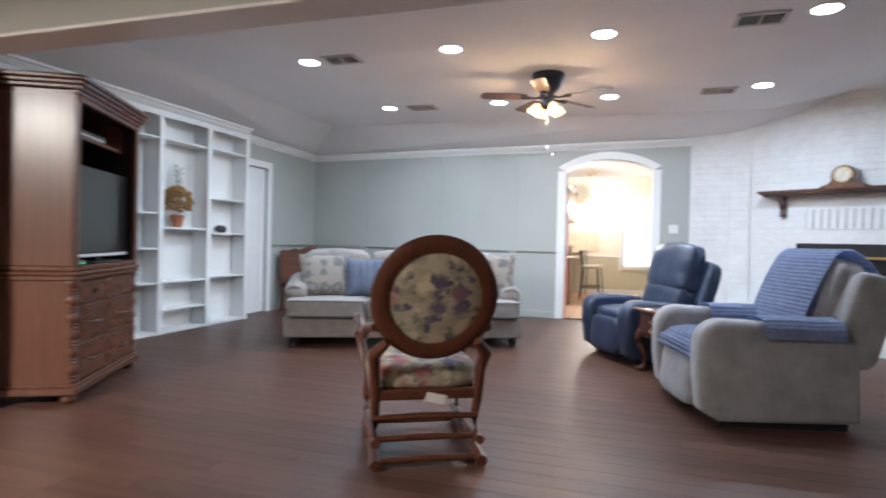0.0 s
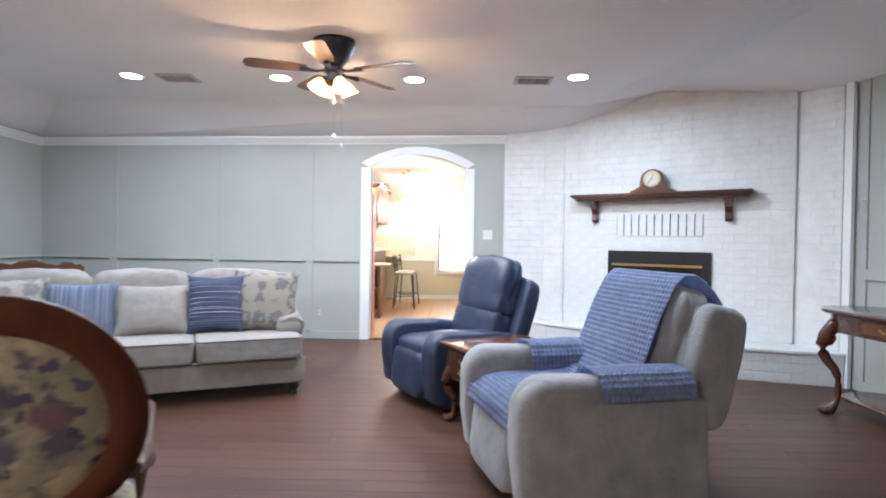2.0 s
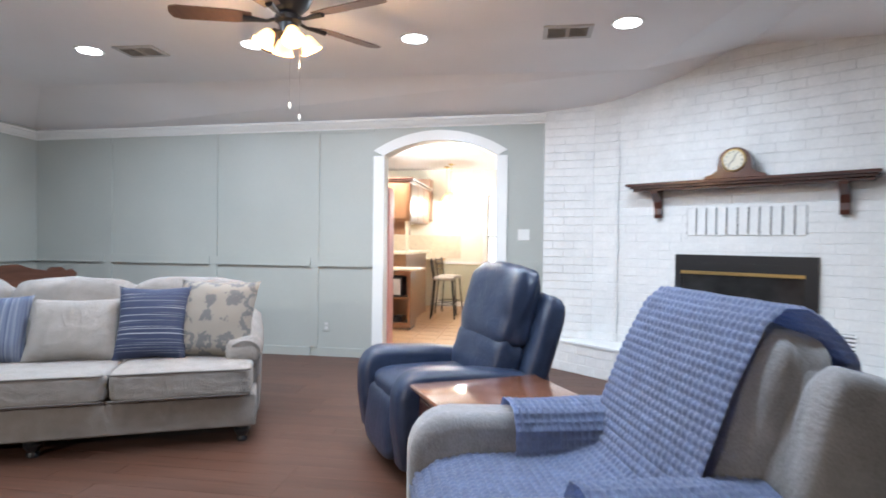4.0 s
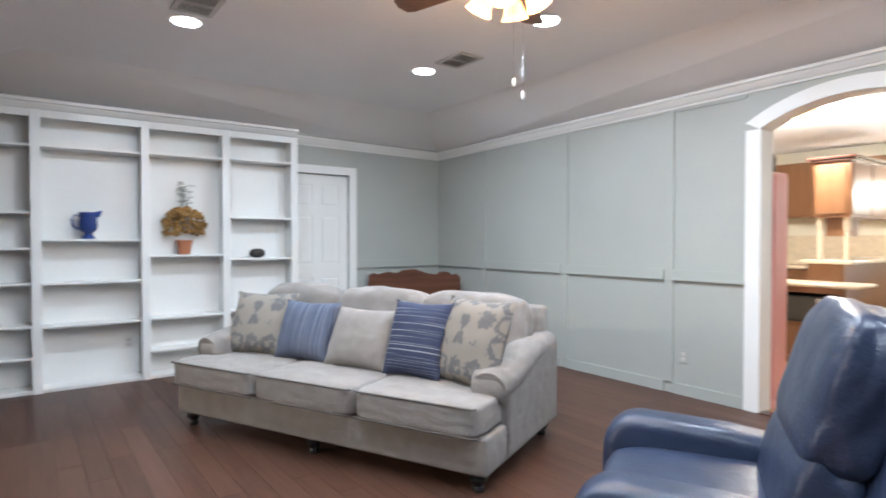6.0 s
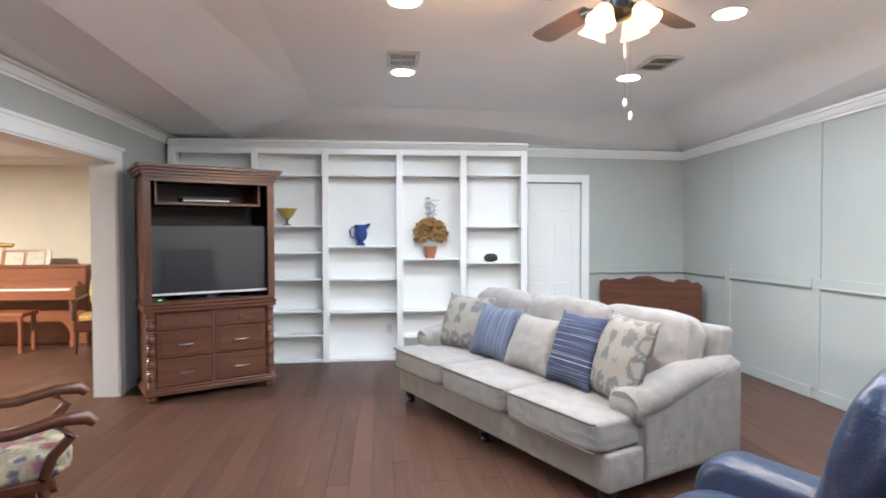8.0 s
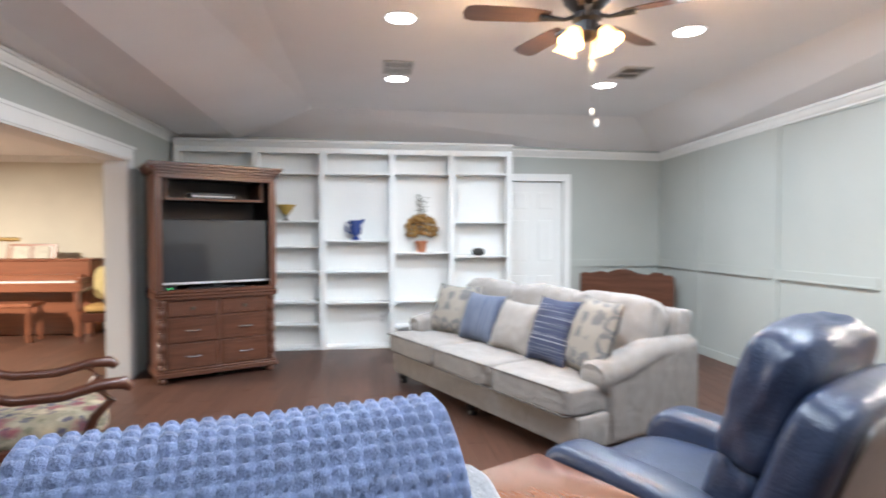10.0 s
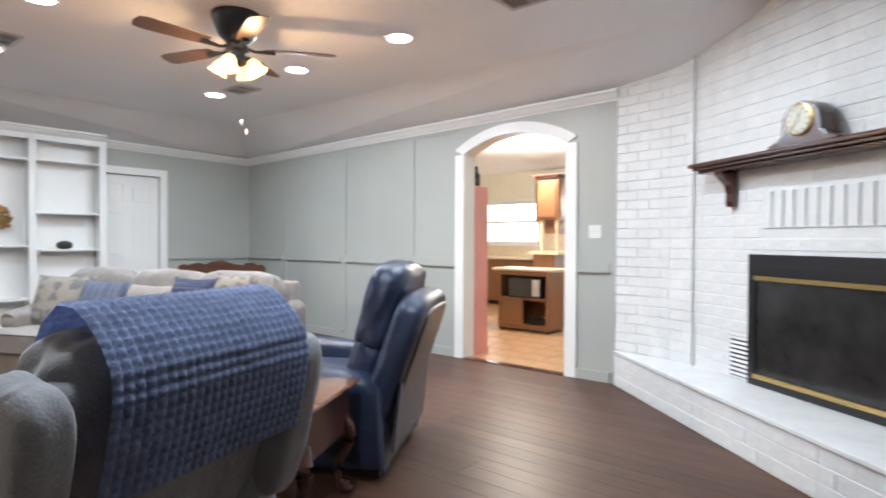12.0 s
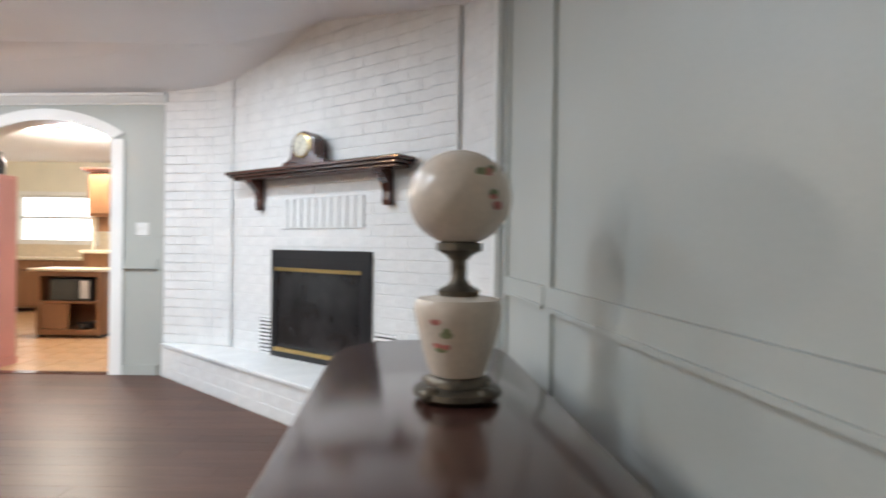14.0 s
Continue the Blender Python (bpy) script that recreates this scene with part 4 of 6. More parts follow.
part("inner_lining", boxes((-h + 0.04, -h + 0.046, -AD / 2 + 0.02, AD / 2 - 0.03, 0.84, 1.86), (h - 0.046, h - 0.04, -AD / 2 + 0.02, AD / 2 - 0.03, 0.84, 1.86), (-h + 0.046, h - 0.046, -AD / 2 + 0.02, AD / 2 - 0.03, 1.85, 1.86)), M_INSIDE_SHADE, arm)
part("inner_shelf", boxes((-h + 0.10, h - 0.10, -AD / 2 + 0.02, AD / 2 - 0.10, 1.645, 1.665), (-h + 0.10, -h + 0.12, -AD / 2 + 0.02, AD / 2 - 0.10, 1.665, 1.85), (h - 0.12, h - 0.10, -AD / 2 + 0.02, AD / 2 - 0.10, 1.665, 1.85)), M_CHERRY_X, arm)
part("top_board", boxes((-h, h, -AD / 2, AD / 2 - 0.01, 1.86, 1.885)), M_CHERRY_X, arm)
for k, (o, z0, z1) in enumerate(((0.0, 1.83, 1.865), (0.012, 1.865, 1.89), (0.03, 1.89, 1.915), (0.045, 1.915, 1.94), (0.06, 1.94, AH))):
    part("cornice_step", boxes((-h - o, h + o, -AD / 2, AD / 2 + o, max(z0, 1.886) if k > 1 else z0, z1, 0.006)) if k > 1 else boxes((-h - o + 0.002, h + o - 0.002, AD / 2 - 0.028, AD / 2 + o, z0, z1, 0.004)), M_CHERRY_X, arm)
for cx in (-0.235, 0.235):
    for z0, z1, pull in ((0.595, 0.735, 0), (0.36, 0.585, 1), (0.125, 0.35, 1)):
        dr = part("drawer_front", boxes((cx - 0.222, cx + 0.222, AD / 2 - 0.035, AD / 2 - 0.014, z0, z1, 0.005)), M_CHERRY_X, arm)
        part("drawer_bead", boxes((cx - 0.19, cx + 0.19, AD / 2 - 0.014, AD / 2 - 0.010, z0 + 0.028, z1 - 0.028, 0.003)), M_CHERRY_X, dr)
        if pull:
            zc = (z0 + z1) / 2
            part("drawer_pull", tube([(cx - 0.065, AD / 2 - 0.014, zc), (cx - 0.06, AD / 2 + 0.012, zc - 0.004), (cx, AD / 2 + 0.016, zc - 0.008), (cx + 0.06, AD / 2 + 0.012, zc - 0.004), (cx + 0.065, AD / 2 - 0.014, zc)], 0.006, 8), M_STEEL, dr, "pewter bail pull", True)
        else:
            part("drawer_knob", boxes((cx - 0.016, cx + 0.016, AD / 2 - 0.012, AD / 2 + 0.008, 0.65, 0.68, 0.005)), M_PEWTER, dr, "small square knob")
part("drawer_divider", boxes((-0.012, 0.012, AD / 2 - 0.03, AD / 2 - 0.012, 0.12, 0.745)), M_CHERRY, arm)

tv = thing("television", "black flat screen television standing in the armoire", "television", ARMOIRE @ pose(0.0, 0.19, 0.8365))
part("stand", boxes((-0.24, 0.24, -0.09, 0.09, 0, 0.012, 0.004), (-0.04, 0.04, -0.02, 0.02, 0.012, 0.06)), M_BLACK, tv)
part("bezel", boxes((-0.50, 0.50, -0.03, 0.028, 0.045, 0.635, 0.006)), M_BLACK, tv)
part("screen", boxes((-0.485, 0.485, 0.028, 0.0295, 0.075, 0.622)), M_SCREEN, tv, "dark reflective screen")
part("silver_strip", boxes((-0.50, 0.50, 0.0285, 0.036, 0.042, 0.062, 0.002)), M_GRILLE, tv, "silver strip below the screen")
box_ = thing("media_box", "black media player box on the upper shelf", "media player", ARMOIRE @ pose(0.02, 0.05, 1.6655))
part("casing", boxes((-0.20, 0.20, -0.12, 0.12, 0.006, 0.05, 0.004)), M_BLACK, box_)
part("front_strip", boxes((-0.19, 0.19, 0.12, 0.1225, 0.015, 0.025)), M_GRILLE, box_)
router = thing("set_top_box", "small black set-top box with green light beside the television", "set-top box", ARMOIRE @ pose(0.44, 0.262, 0.8365))
part("casing", boxes((-0.06, 0.06, -0.02, 0.02, 0.0, 0.03, 0.004)), M_BLACK, router)
part("led", boxes((-0.03, 0.0, 0.02, 0.0215, 0.010, 0.016)), glow("green_led", (0.1, 1.0, 0.3), 2.0), router, "green status light")

# ---------------------------------------------------------------- sofa
SOFA = pose(-1.285, 4.60, 0, 0, 0, 24.6)
SW, SD = 2.37, 1.14


def sofa():
    s = thing("sofa", "oatmeal upholstered three-seat sofa with rolled arms", "sofa", SOFA)
    h = SW / 2
    part("base_rail", boxes((-h + 0.01, h - 0.01, 0.0, SD - 0.02, 0.098, 0.30, 0.02, 3)), M_SOFA, s, "", True)
    for i in range(3):
        w = (SW - 0.06) / 3
        cx = -h + 0.03 + w * (i + 0.5)
        inset = 0.62
        c = part("seat_cushion", soft(w - 0.006, inset + 0.10, 0.175, 10, 13, (cx, inset / 2 - 0.03, 0.385), 0.012, i), M_SOFA, s, "", True)
        yy = inset / 2 - 0.03 - (inset + 0.10) / 2 + 0.001
        # welts carry the cushion edges' shadow line in their dark colour
        for zz in (0.4575, 0.3125):
            part("piping", tube([(cx - w / 2 + 0.012, yy + 0.02, zz), (cx - w / 2 + 0.03, yy + 0.003, zz), (cx, yy, zz + 0.002), (cx + w / 2 - 0.03, yy + 0.003, zz), (cx + w / 2 - 0.012, yy + 0.02, zz)], 0.0055, 8), M_SEAM_SHADE, c, "welt darkened as the seam's shadow line", True)
    part("back_frame", moved(boxes((-h + 0.07, h - 0.07, -0.07, 0.07, 0.0, 0.735, 0.035, 3)), pose(0, SD - 0.14, 0.12, -6, 0, 0)), M_SOFA, s, "", True)
    for i in range(3):
        w = (SW - 0.20) / 3
        cx = -h + 0.10 + w * (i + 0.5)
        part("back_cushion", moved(soft(w + 0.04, 0.27, 0.50, 4.2, 15, (0, 0, 0), 0.085, 20 + i), pose(cx, 0.80, 0.69, -13, random.uniform(-2.5, 2.5), random.uniform(-3, 3))), M_SOFA, s, "", True)
    for sgn in (-1, 1):
        prof = [(0.24, 0.098), (0.24, 0.40)] + [(0.26 - 0.09 * math.sin(a), 0.50 - 0.105 * math.cos(a)) for a in [math.pi * k / 10 for k in range(1, 11)]] + [(0.40, 0.605), (0.66, 0.655), (SD - 0.05, 0.665), (SD - 0.02, 0.64), (SD - 0.02, 0.098)]
        x0, x1 = (h - 0.20, h + 0.005) if sgn > 0 else (-h - 0.005, -h + 0.20)
        a = part("arm", prism(prof, x0, x1, "yz", 0.05, 4), M_SOFA, s, "rolled arm", True)
        part("arm_roll", tube([(sgn * (h - 0.085), 0.19, 0.50), (sgn * (h - 0.085), 0.24, 0.51), (sgn * (h - 0.085), 0.42, 0.54), (sgn * (h - 0.08), 0.65, 0.60), (sgn * (h - 0.075), SD - 0.06, 0.625)], [0.088, 0.098, 0.10, 0.09, 0.06], 16, flat=1.12), M_SOFA, a, "", True)
    turned = [(0.03, 0.0), (0.034, 0.018), (0.026, 0.03), (0.042, 0.05), (0.050, 0.07), (0.036, 0.085), (0.052, 0.095), (0.052, 0.12)]
    for x, y in ((-h + 0.09, 0.07), (0.0, 0.07), (h - 0.09, 0.07), (-h + 0.09, SD - 0.1), (h - 0.09, SD - 0.1)):
        part("foot", lathe(turned, 16, (x, y, 0)), M_BLACK, s, "black turned wooden foot", True)
    return s


sofa()
for name, label, x, y, w, hh, rz, tilt, mat, sd in (
        ("throw_pillow", "beige damask throw pillow with grey medallions", -0.83, 0.45, 0.52, 0.48, 14, -24, M_DAMASK, 1),
        ("throw_pillow", "blue-grey striped throw pillow", -0.38, 0.43, 0.48, 0.43, 3, -22, M_DENIM, 2),
        ("throw_pillow", "plain oatmeal throw pillow", 0.10, 0.42, 0.54, 0.42, -2, -26, M_SOFA, 3),
        ("throw_pillow", "navy and white striped throw pillow", 0.54, 0.38, 0.43, 0.48, -4, -20, M_STRIPE, 4),
        ("throw_pillow", "beige damask throw pillow with grey medallions", 0.91, 0.37, 0.54, 0.52, -20, -20, M_DAMASK, 5)):
    m = SOFA @ pose(x, y, 0.475 + hh / 2 * math.cos(radians(tilt)) - 0.015, tilt, 0, rz)
    p = tagged(part(name, pillow(w, hh, 0.17, seed=sd), mat, smooth=True, m=m), label, "pillow", "pillows on the sofa")

# ---------------------------------------------------------------- recliners
def recliner(label, m, w, d, mat, group, arm_top=0.62, head=1.06, back_mat=None, slack=0.0):
    r = thing("recliner", label, "armchair", m, group)
    h, f = w / 2, d / 2
    aw = 0.19
    for s in (-1, 1):
        prof = [(-f + 0.10, 0.05), (f - 0.13, 0.04), (f - 0.02, 0.10), (f + 0.01, 0.30)] + [(f - 0.14 + 0.15 * math.cos(a), arm_top - 0.15 + 0.15 * math.sin(a)) for a in [math.pi / 2 * k / 7 for k in range(0, 8)]] + [(0.0, arm_top - 0.015), (-f + 0.22, arm_top - 0.05), (-f + 0.12, arm_top - 0.12)]
        x0, x1 = sorted((s * h, s * (h - aw)))
        part("arm", prism(prof, x0, x1, "yz", 0.055, 5), mat, r, "", True)
    part("base", boxes((-h + aw - 0.02, h - aw + 0.02, -f + 0.12, f - 0.12, 0.05, 0.32, 0.02, 2)), mat, r, "", True)
    part("seat_cushion", soft(w - 2 * aw + 0.03, 0.66, 0.22, 5, 9, (0, f - 0.36, 0.38), 0.02, 3), mat, r, "", True)
    part("footrest", moved(soft(w - 2 * aw + 0.01, 0.16, 0.34, 5, 9, (0, 0, 0), 0.015, 5), pose(0, f - 0.075, 0.235, 6, 0, 0)), mat, r, "", True)
    # reclined back: shell, lumbar pad and head pad
    hw = w - 2 * aw + 0.10
    part("back_shell", moved(soft(hw + 0.16, 0.17, 0.78, 6, 11, (0, 0, 0.36), 0.015, 6), pose(0, -f + 0.21 + 2.2 * slack, 0.22, 19, 0, 0)), back_mat or mat, r, "upholstered outer back", True)
    part("lumbar_pad", moved(soft(hw, 0.21, 0.34, 4, 11, (0, 0, 0), 0.05, 7), pose(0, -f + 0.255 - slack, 0.555, 15, 0, 0)), mat, r, "", True)
    part("head_pad", moved(soft(hw + 0.02, 0.22, 0.50, 4.4, 15, (0, 0, 0), 0.06, 8), pose(0, -f + 0.172 - slack, head - 0.25, 17, 0, 0)), mat, r, "", True)
    part("underframe", boxes((-h + 0.08, h - 0.08, -f + 0.14, f - 0.14, 0.0, 0.05)), M_BLACK, r, "black metal underframe")
    return r


GREY_POSE = pose(1.57, 3.565, 0, 0, 0, 104.5)
BLUE_POSE = pose(0.965, 5.15, 0, 0, 0, 119.5)
grey_chair = recliner("grey suede recliner draped with a blue knitted cover", GREY_POSE, 0.95, 1.02, M_GREY, "recliners", 0.64, 1.02, None, 0.035)
recliner("navy leather recliner with padded back", BLUE_POSE, 0.90, 0.92, M_LEATHER, "recliners", 0.58, 1.10)
navy_chair = [o for o in bpy.data.objects if o.name.startswith("recliner") and o.parent is None and "navy" in str(o.get("label", ""))][0]
part("rear_cover", moved(boxes((-0.36, 0.36, -0.012, 0.0, 0.0, 0.36, 0.004)), pose(0, -0.38, 0.13, 6, 0, 0)), M_LEATHER, navy_chair, "hanging leather rear flap")
# added panel: its brown tint paints the floor mirrored in the navy leather
part("outer_back_panel", moved(soft(0.58, 0.03, 0.64, 7, 9, (0, -0.082, 0.38)), pose(0, -0.25, 0.22, 19, 0, 0)), M_LEATHER_REFLECT, navy_chair, "worn brownish leather back panel", True)

for s in (-1, 1):
    part("shoulder_bolster", moved(soft(0.13, 0.25, 0.56, 4.5, 10, (0, 0, 0), 0.03, 12 + s), pose(s * 0.40, -0.43, 0.655, 15, 0, 0)), M_GREY, grey_chair, "", True)


def puffed(path, x0, x1, cols, rows, height=0.011, per=5, skew=None):
    """Knitted cover of raised puffs along a path of (y, z) points, from x0 to x1."""
    pts = [Vector((0, y, z)) for y, z in path]
    dist = [0.0]
    for a, b in zip(pts, pts[1:]):
        dist.append(dist[-1] + (b - a).length)
    nu, nv = cols * per, rows * per
    bm = bmesh.new()
    grid = []
    for j in range(nv + 1):
        s = dist[-1] * j / nv
        k = max(i for i in range(len(dist) - 1) if dist[i] <= s + 1e-9)
        f = (s - dist[k]) / max(1e-6, dist[k + 1] - dist[k])
        c = pts[k].lerp(pts[k + 1], f)
        t = (pts[k + 1] - pts[k]).normalized()
        if f < 0.5 and k > 0:
            t = t.lerp((pts[k] - pts[k - 1]).normalized(), 0.5 - f).normalized()
        elif f >= 0.5 and k + 2 < len(pts):
            t = t.lerp((pts[k + 2] - pts[k + 1]).normalized(), f - 0.5).normalized()
        nrm = Vector((0, -t.z, t.y))
        row = []
        for i in range(nu + 1):
            u = i / nu
            b = (abs(math.sin(math.pi * i / per)) * abs(math.sin(math.pi * j / per))) ** 0.42
            x = x0 + (x1 - x0) * u + (skew(u, j / nv) if skew else 0)
            wav = 0.006 * noise.noise(Vector((u * 4, j / nv * 6, 1.7)))
            p = c + nrm * (height * b + wav)
            row.append(bm.verts.new((x, p.y, p.z)))
        grid.append(row)
    for j in range(nv):
        for i in range(nu):
            bm.faces.new((grid[j][i], grid[j][i + 1], grid[j + 1][i + 1], grid[j + 1][i]))
    solid = bmesh.ops.solidify(bm, geom=list(bm.faces), thickness=0.006)
    bmesh.ops.recalc_face_normals(bm, faces=bm.faces)
    return bm


cover = thing("recliner_cover", "blue puffed knit recliner cover over back, seat and arms", "throw blanket", GREY_POSE)
BACK_PATH = [(-0.575, 0.64), (-0.595, 0.75), (-0.605, 0.86), (-0.592, 0.93), (-0.55, 0.985), (-0.50, 1.03), (-0.45, 1.06), (-0.39, 1.064), (-0.335, 1.02), (-0.245, 0.86), (-0.185, 0.72), (-0.14, 0.60), (-0.105, 0.545), (0.0, 0.515), (0.1, 0.51), (0.33, 0.51), (0.43, 0.49), (0.495, 0.44), (0.51, 0.38)]
part("back_and_seat_cover", puffed(BACK_PATH, -0.31, 0.33, 24, 68, 0.009, 4, skew=lambda u, v: 0.035 * math.sin(math.pi * min(1, v * 1.3)) + 0.008 * math.sin(9 * v)), M_BLUE, cover, "", True)
for s in (-1, 1):
    x_in, x_out = s * 0.255, s * 0.50
    bm = puffed([(x_in - s * 0.015, 0.50), (x_in - s * 0.012, 0.60), (x_in + s * 0.03, 0.655), (x_in + s * 0.10, 0.665), (x_out - s * 0.05, 0.655), (x_out - s * 0.002, 0.61), (x_out + s * 0.012, 0.545)], -0.28, 0.17, 18, 15, 0.007 * (-1 if s > 0 else 1))
    moved(bm, Matrix(((0, 1, 0, 0), (1, 0, 0, 0), (0, 0, 1, 0), (0, 0, 0, 1))))
    bmesh.ops.recalc_face_normals(bm, faces=bm.faces)
    part("arm_cover", bm, M_BLUE, cover, "", True)


# ---------------------------------------------------------------- tables
def cabriole(x, y, top, sx, sy, bulge=0.05, thick=0.036):
    """A curved leg with a claw foot; sx, sy point outwards."""
    p, r = [], []
    for k in range(13):
        f = k / 12
        z = top * (1 - f)
        off = bulge * math.sin(math.pi * min(1, f * 1.9)) * (f < 0.53) - 0.25 * bulge * math.sin(math.pi * max(0, (f - 0.45) / 0.55)) + 0.5 * bulge * max(0, (f - 0.82) / 0.18)
        p.append((x + sx * off, y + sy * off, max(z, 0.022)))
        r.append(thick * (1.25 - 0.75 * min(1, f * 1.4)) if f < 0.85 else thick * (0.62 + 0.5 * (f - 0.85) / 0.15))
    bm = tube(p, r, 10)
    soft(thick * 2.4, thick * 2.4, 0.045, 2.5, 4, (x + sx * bulge * 0.6, y + sy * bulge * 0.6, 0.0225), 0, 0, bm)
    return bm


END = pose(1.265, 4.435, 0, 0, 0, 28.0)
end_table = thing("end_table", "polished cherry end table with cabriole legs and glossy top", "side table", END)
part("tabletop", boxes((-0.338, 0.338, -0.288, 0.288, 0.515, 0.54, 0.009, 3)), wood("polished_top", (0.13, 0.05, 0.028), (0.26, 0.11, 0.06), 0.12, 0, coat=0.8), end_table, "", True)
part("apron", boxes((-0.30, 0.30, -0.25, 0.25, 0.30, 0.515)), M_DARKWOOD, end_table)
dr = part("drawer_front", boxes((-0.313, -0.30, -0.20, 0.20, 0.335, 0.49, 0.004)), M_DARKWOOD, end_table)
for z in (0.45, 0.375):
    part("drawer_pull", tube([(-0.313, -0.05, z), (-0.327, -0.04, z - 0.01), (-0.329, 0, z - 0.018), (-0.327, 0.04, z - 0.01), (-0.313, 0.05, z)], 0.005, 8), M_BRASS, dr, "brass pull", True)
for sx in (-1, 1):
    for sy in (-1, 1):
        part("leg", cabriole(sx * 0.268, sy * 0.215, 0.36, sx * 0.7, sy * 0.7), M_DARKWOOD, end_table, "carved cabriole leg", True)

CON = pose(4.02, 4.12, 0, 0, 0, 4.5)
console = thing("console_table", "dark mahogany console table with carved cabriole legs", "console table", CON)


def oval_end(hx, y0, y1, n=10, ry=0.36):
    top = [(hx * math.cos(a), y1 - ry + ry * math.sin(a)) for a in [math.pi * k / n for k in range(n + 1)]]
    bot = [(-hx * math.cos(a), y0 + ry - ry * math.sin(a)) for a in [math.pi * k / n for k in range(n + 1)]]
    return top + bot


CT = wood("console_top", (0.035, 0.014, 0.012), (0.085, 0.034, 0.026), 0.18, 1, coat=0.5)
part("tabletop", prism(oval_end(0.345, -0.98, 1.0), 0.735, 0.762, "xy", 0.008), CT, console, "glossy dark oval-ended top", True)
part("apron", prism(oval_end(0.29, -0.90, 0.92, 10, 0.27), 0.60, 0.735, "xy"), M_DARKWOOD, console, "", True)
part("lower_shelf", prism(oval_end(0.25, -0.82, 0.83, 10, 0.24), 0.115, 0.135, "xy", 0.005), M_DARKWOOD, console, "", True)
dr = part("drawer_front", boxes((-0.302, -0.29, -0.45, 0.45, 0.625, 0.715, 0.004)), M_CHERRY_X, console)
for yy in (-0.25, 0.25):
    part("drawer_pull", tube([(-0.302, yy - 0.05, 0.675), (-0.316, yy, 0.66), (-0.302, yy + 0.05, 0.675)], 0.005, 8), M_BRASS, dr, "brass pull", True)
for sx, sy in ((-1, -1), (-1, 1), (1, -1), (1, 1)):
    part("leg", cabriole(sx * 0.255, sy * 0.72 + 0.005, 0.66, sx * 0.75, sy * 0.65, 0.085, 0.042), M_DARKWOOD, console, "carved cabriole leg with claw foot", True)
    part("knee_carving", soft(0.10, 0.10, 0.13, 2.5, 5, (sx * 0.29, sy * 0.76 + 0.005, 0.56), 0.12, 4), M_DARKWOOD, console, "carved acanthus knee", True)

# ---------------------------------------------------------------- parlour lamp on the console
LAMP = pose(4.09, 4.14, 0.7625) @ Matrix.Scale(1.10, 4)
pl_ = thing("parlour_lamp", "unlit double-globe porcelain lamp painted with roses", "table lamp", LAMP)
part("foot", lathe([(0.095, 0.0), (0.112, 0.012), (0.110, 0.025), (0.08, 0.035), (0.08, 0.05), (0.068, 0.06)], 24), M_PEWTER, pl_, "dark cast metal foot", True)
for k in range(4):
    a = radians(45 + 90 * k)
    part("claw", soft(0.05, 0.05, 0.04, 2.5, 4, (0.095 * math.cos(a), 0.095 * math.sin(a), 0.02), 0.1, k), M_PEWTER, pl_, "", True)
urn = part("urn", lathe([(0.068, 0.06), (0.075, 0.075), (0.092, 0.13), (0.108, 0.20), (0.113, 0.232), (0.105, 0.25), (0.07, 0.256), (0.04, 0.258)], 32), M_PORCELAIN, pl_, "cream porcelain body", True)
part("collar", lathe([(0.05, 0.256), (0.055, 0.27), (0.03, 0.285), (0.020, 0.30), (0.020, 0.345), (0.034, 0.36), (0.058, 0.372), (0.058, 0.39), (0.045, 0.393)], 24), M_PEWTER, pl_, "dark brass collar", True)
globe = part("globe", moved(soft(0.262, 0.262, 0.24, 2.0, 12), pose(0, 0, 0.505)), M_PORCELAIN, pl_, "cream glass globe", True)


def painted(parent, radius, zc, ang, big):
    for k in range(6 if big else 4):
        da, dz = random.uniform(-0.20, 0.20), random.uniform(-0.045, 0.045)
        a = ang + da
        rr = radius(zc + dz) + 0.0005
        mm = Matrix.Translation((rr * math.cos(a), rr * math.sin(a), zc + dz)) @ pose(0, 0, 0, 0, 0, math.degrees(a))
        part("painted_bloom", moved(soft(0.006, random.uniform(0.02, 0.04), random.uniform(0.018, 0.03), 2.2, 3), mm), M_ROSE if k % 2 else M_LEAFGREEN, parent, "hand-painted rose" if k % 2 else "hand-painted leaf", True)


painted(globe, lambda z: 0.131 * math.sqrt(max(0.1, 1 - ((z - 0.505) / 0.12) ** 2)), 0.52, radians(-58), True)
painted(urn, lambda z: 0.0885 + (z - 0.13) * 0.23, 0.175, radians(-118), True)


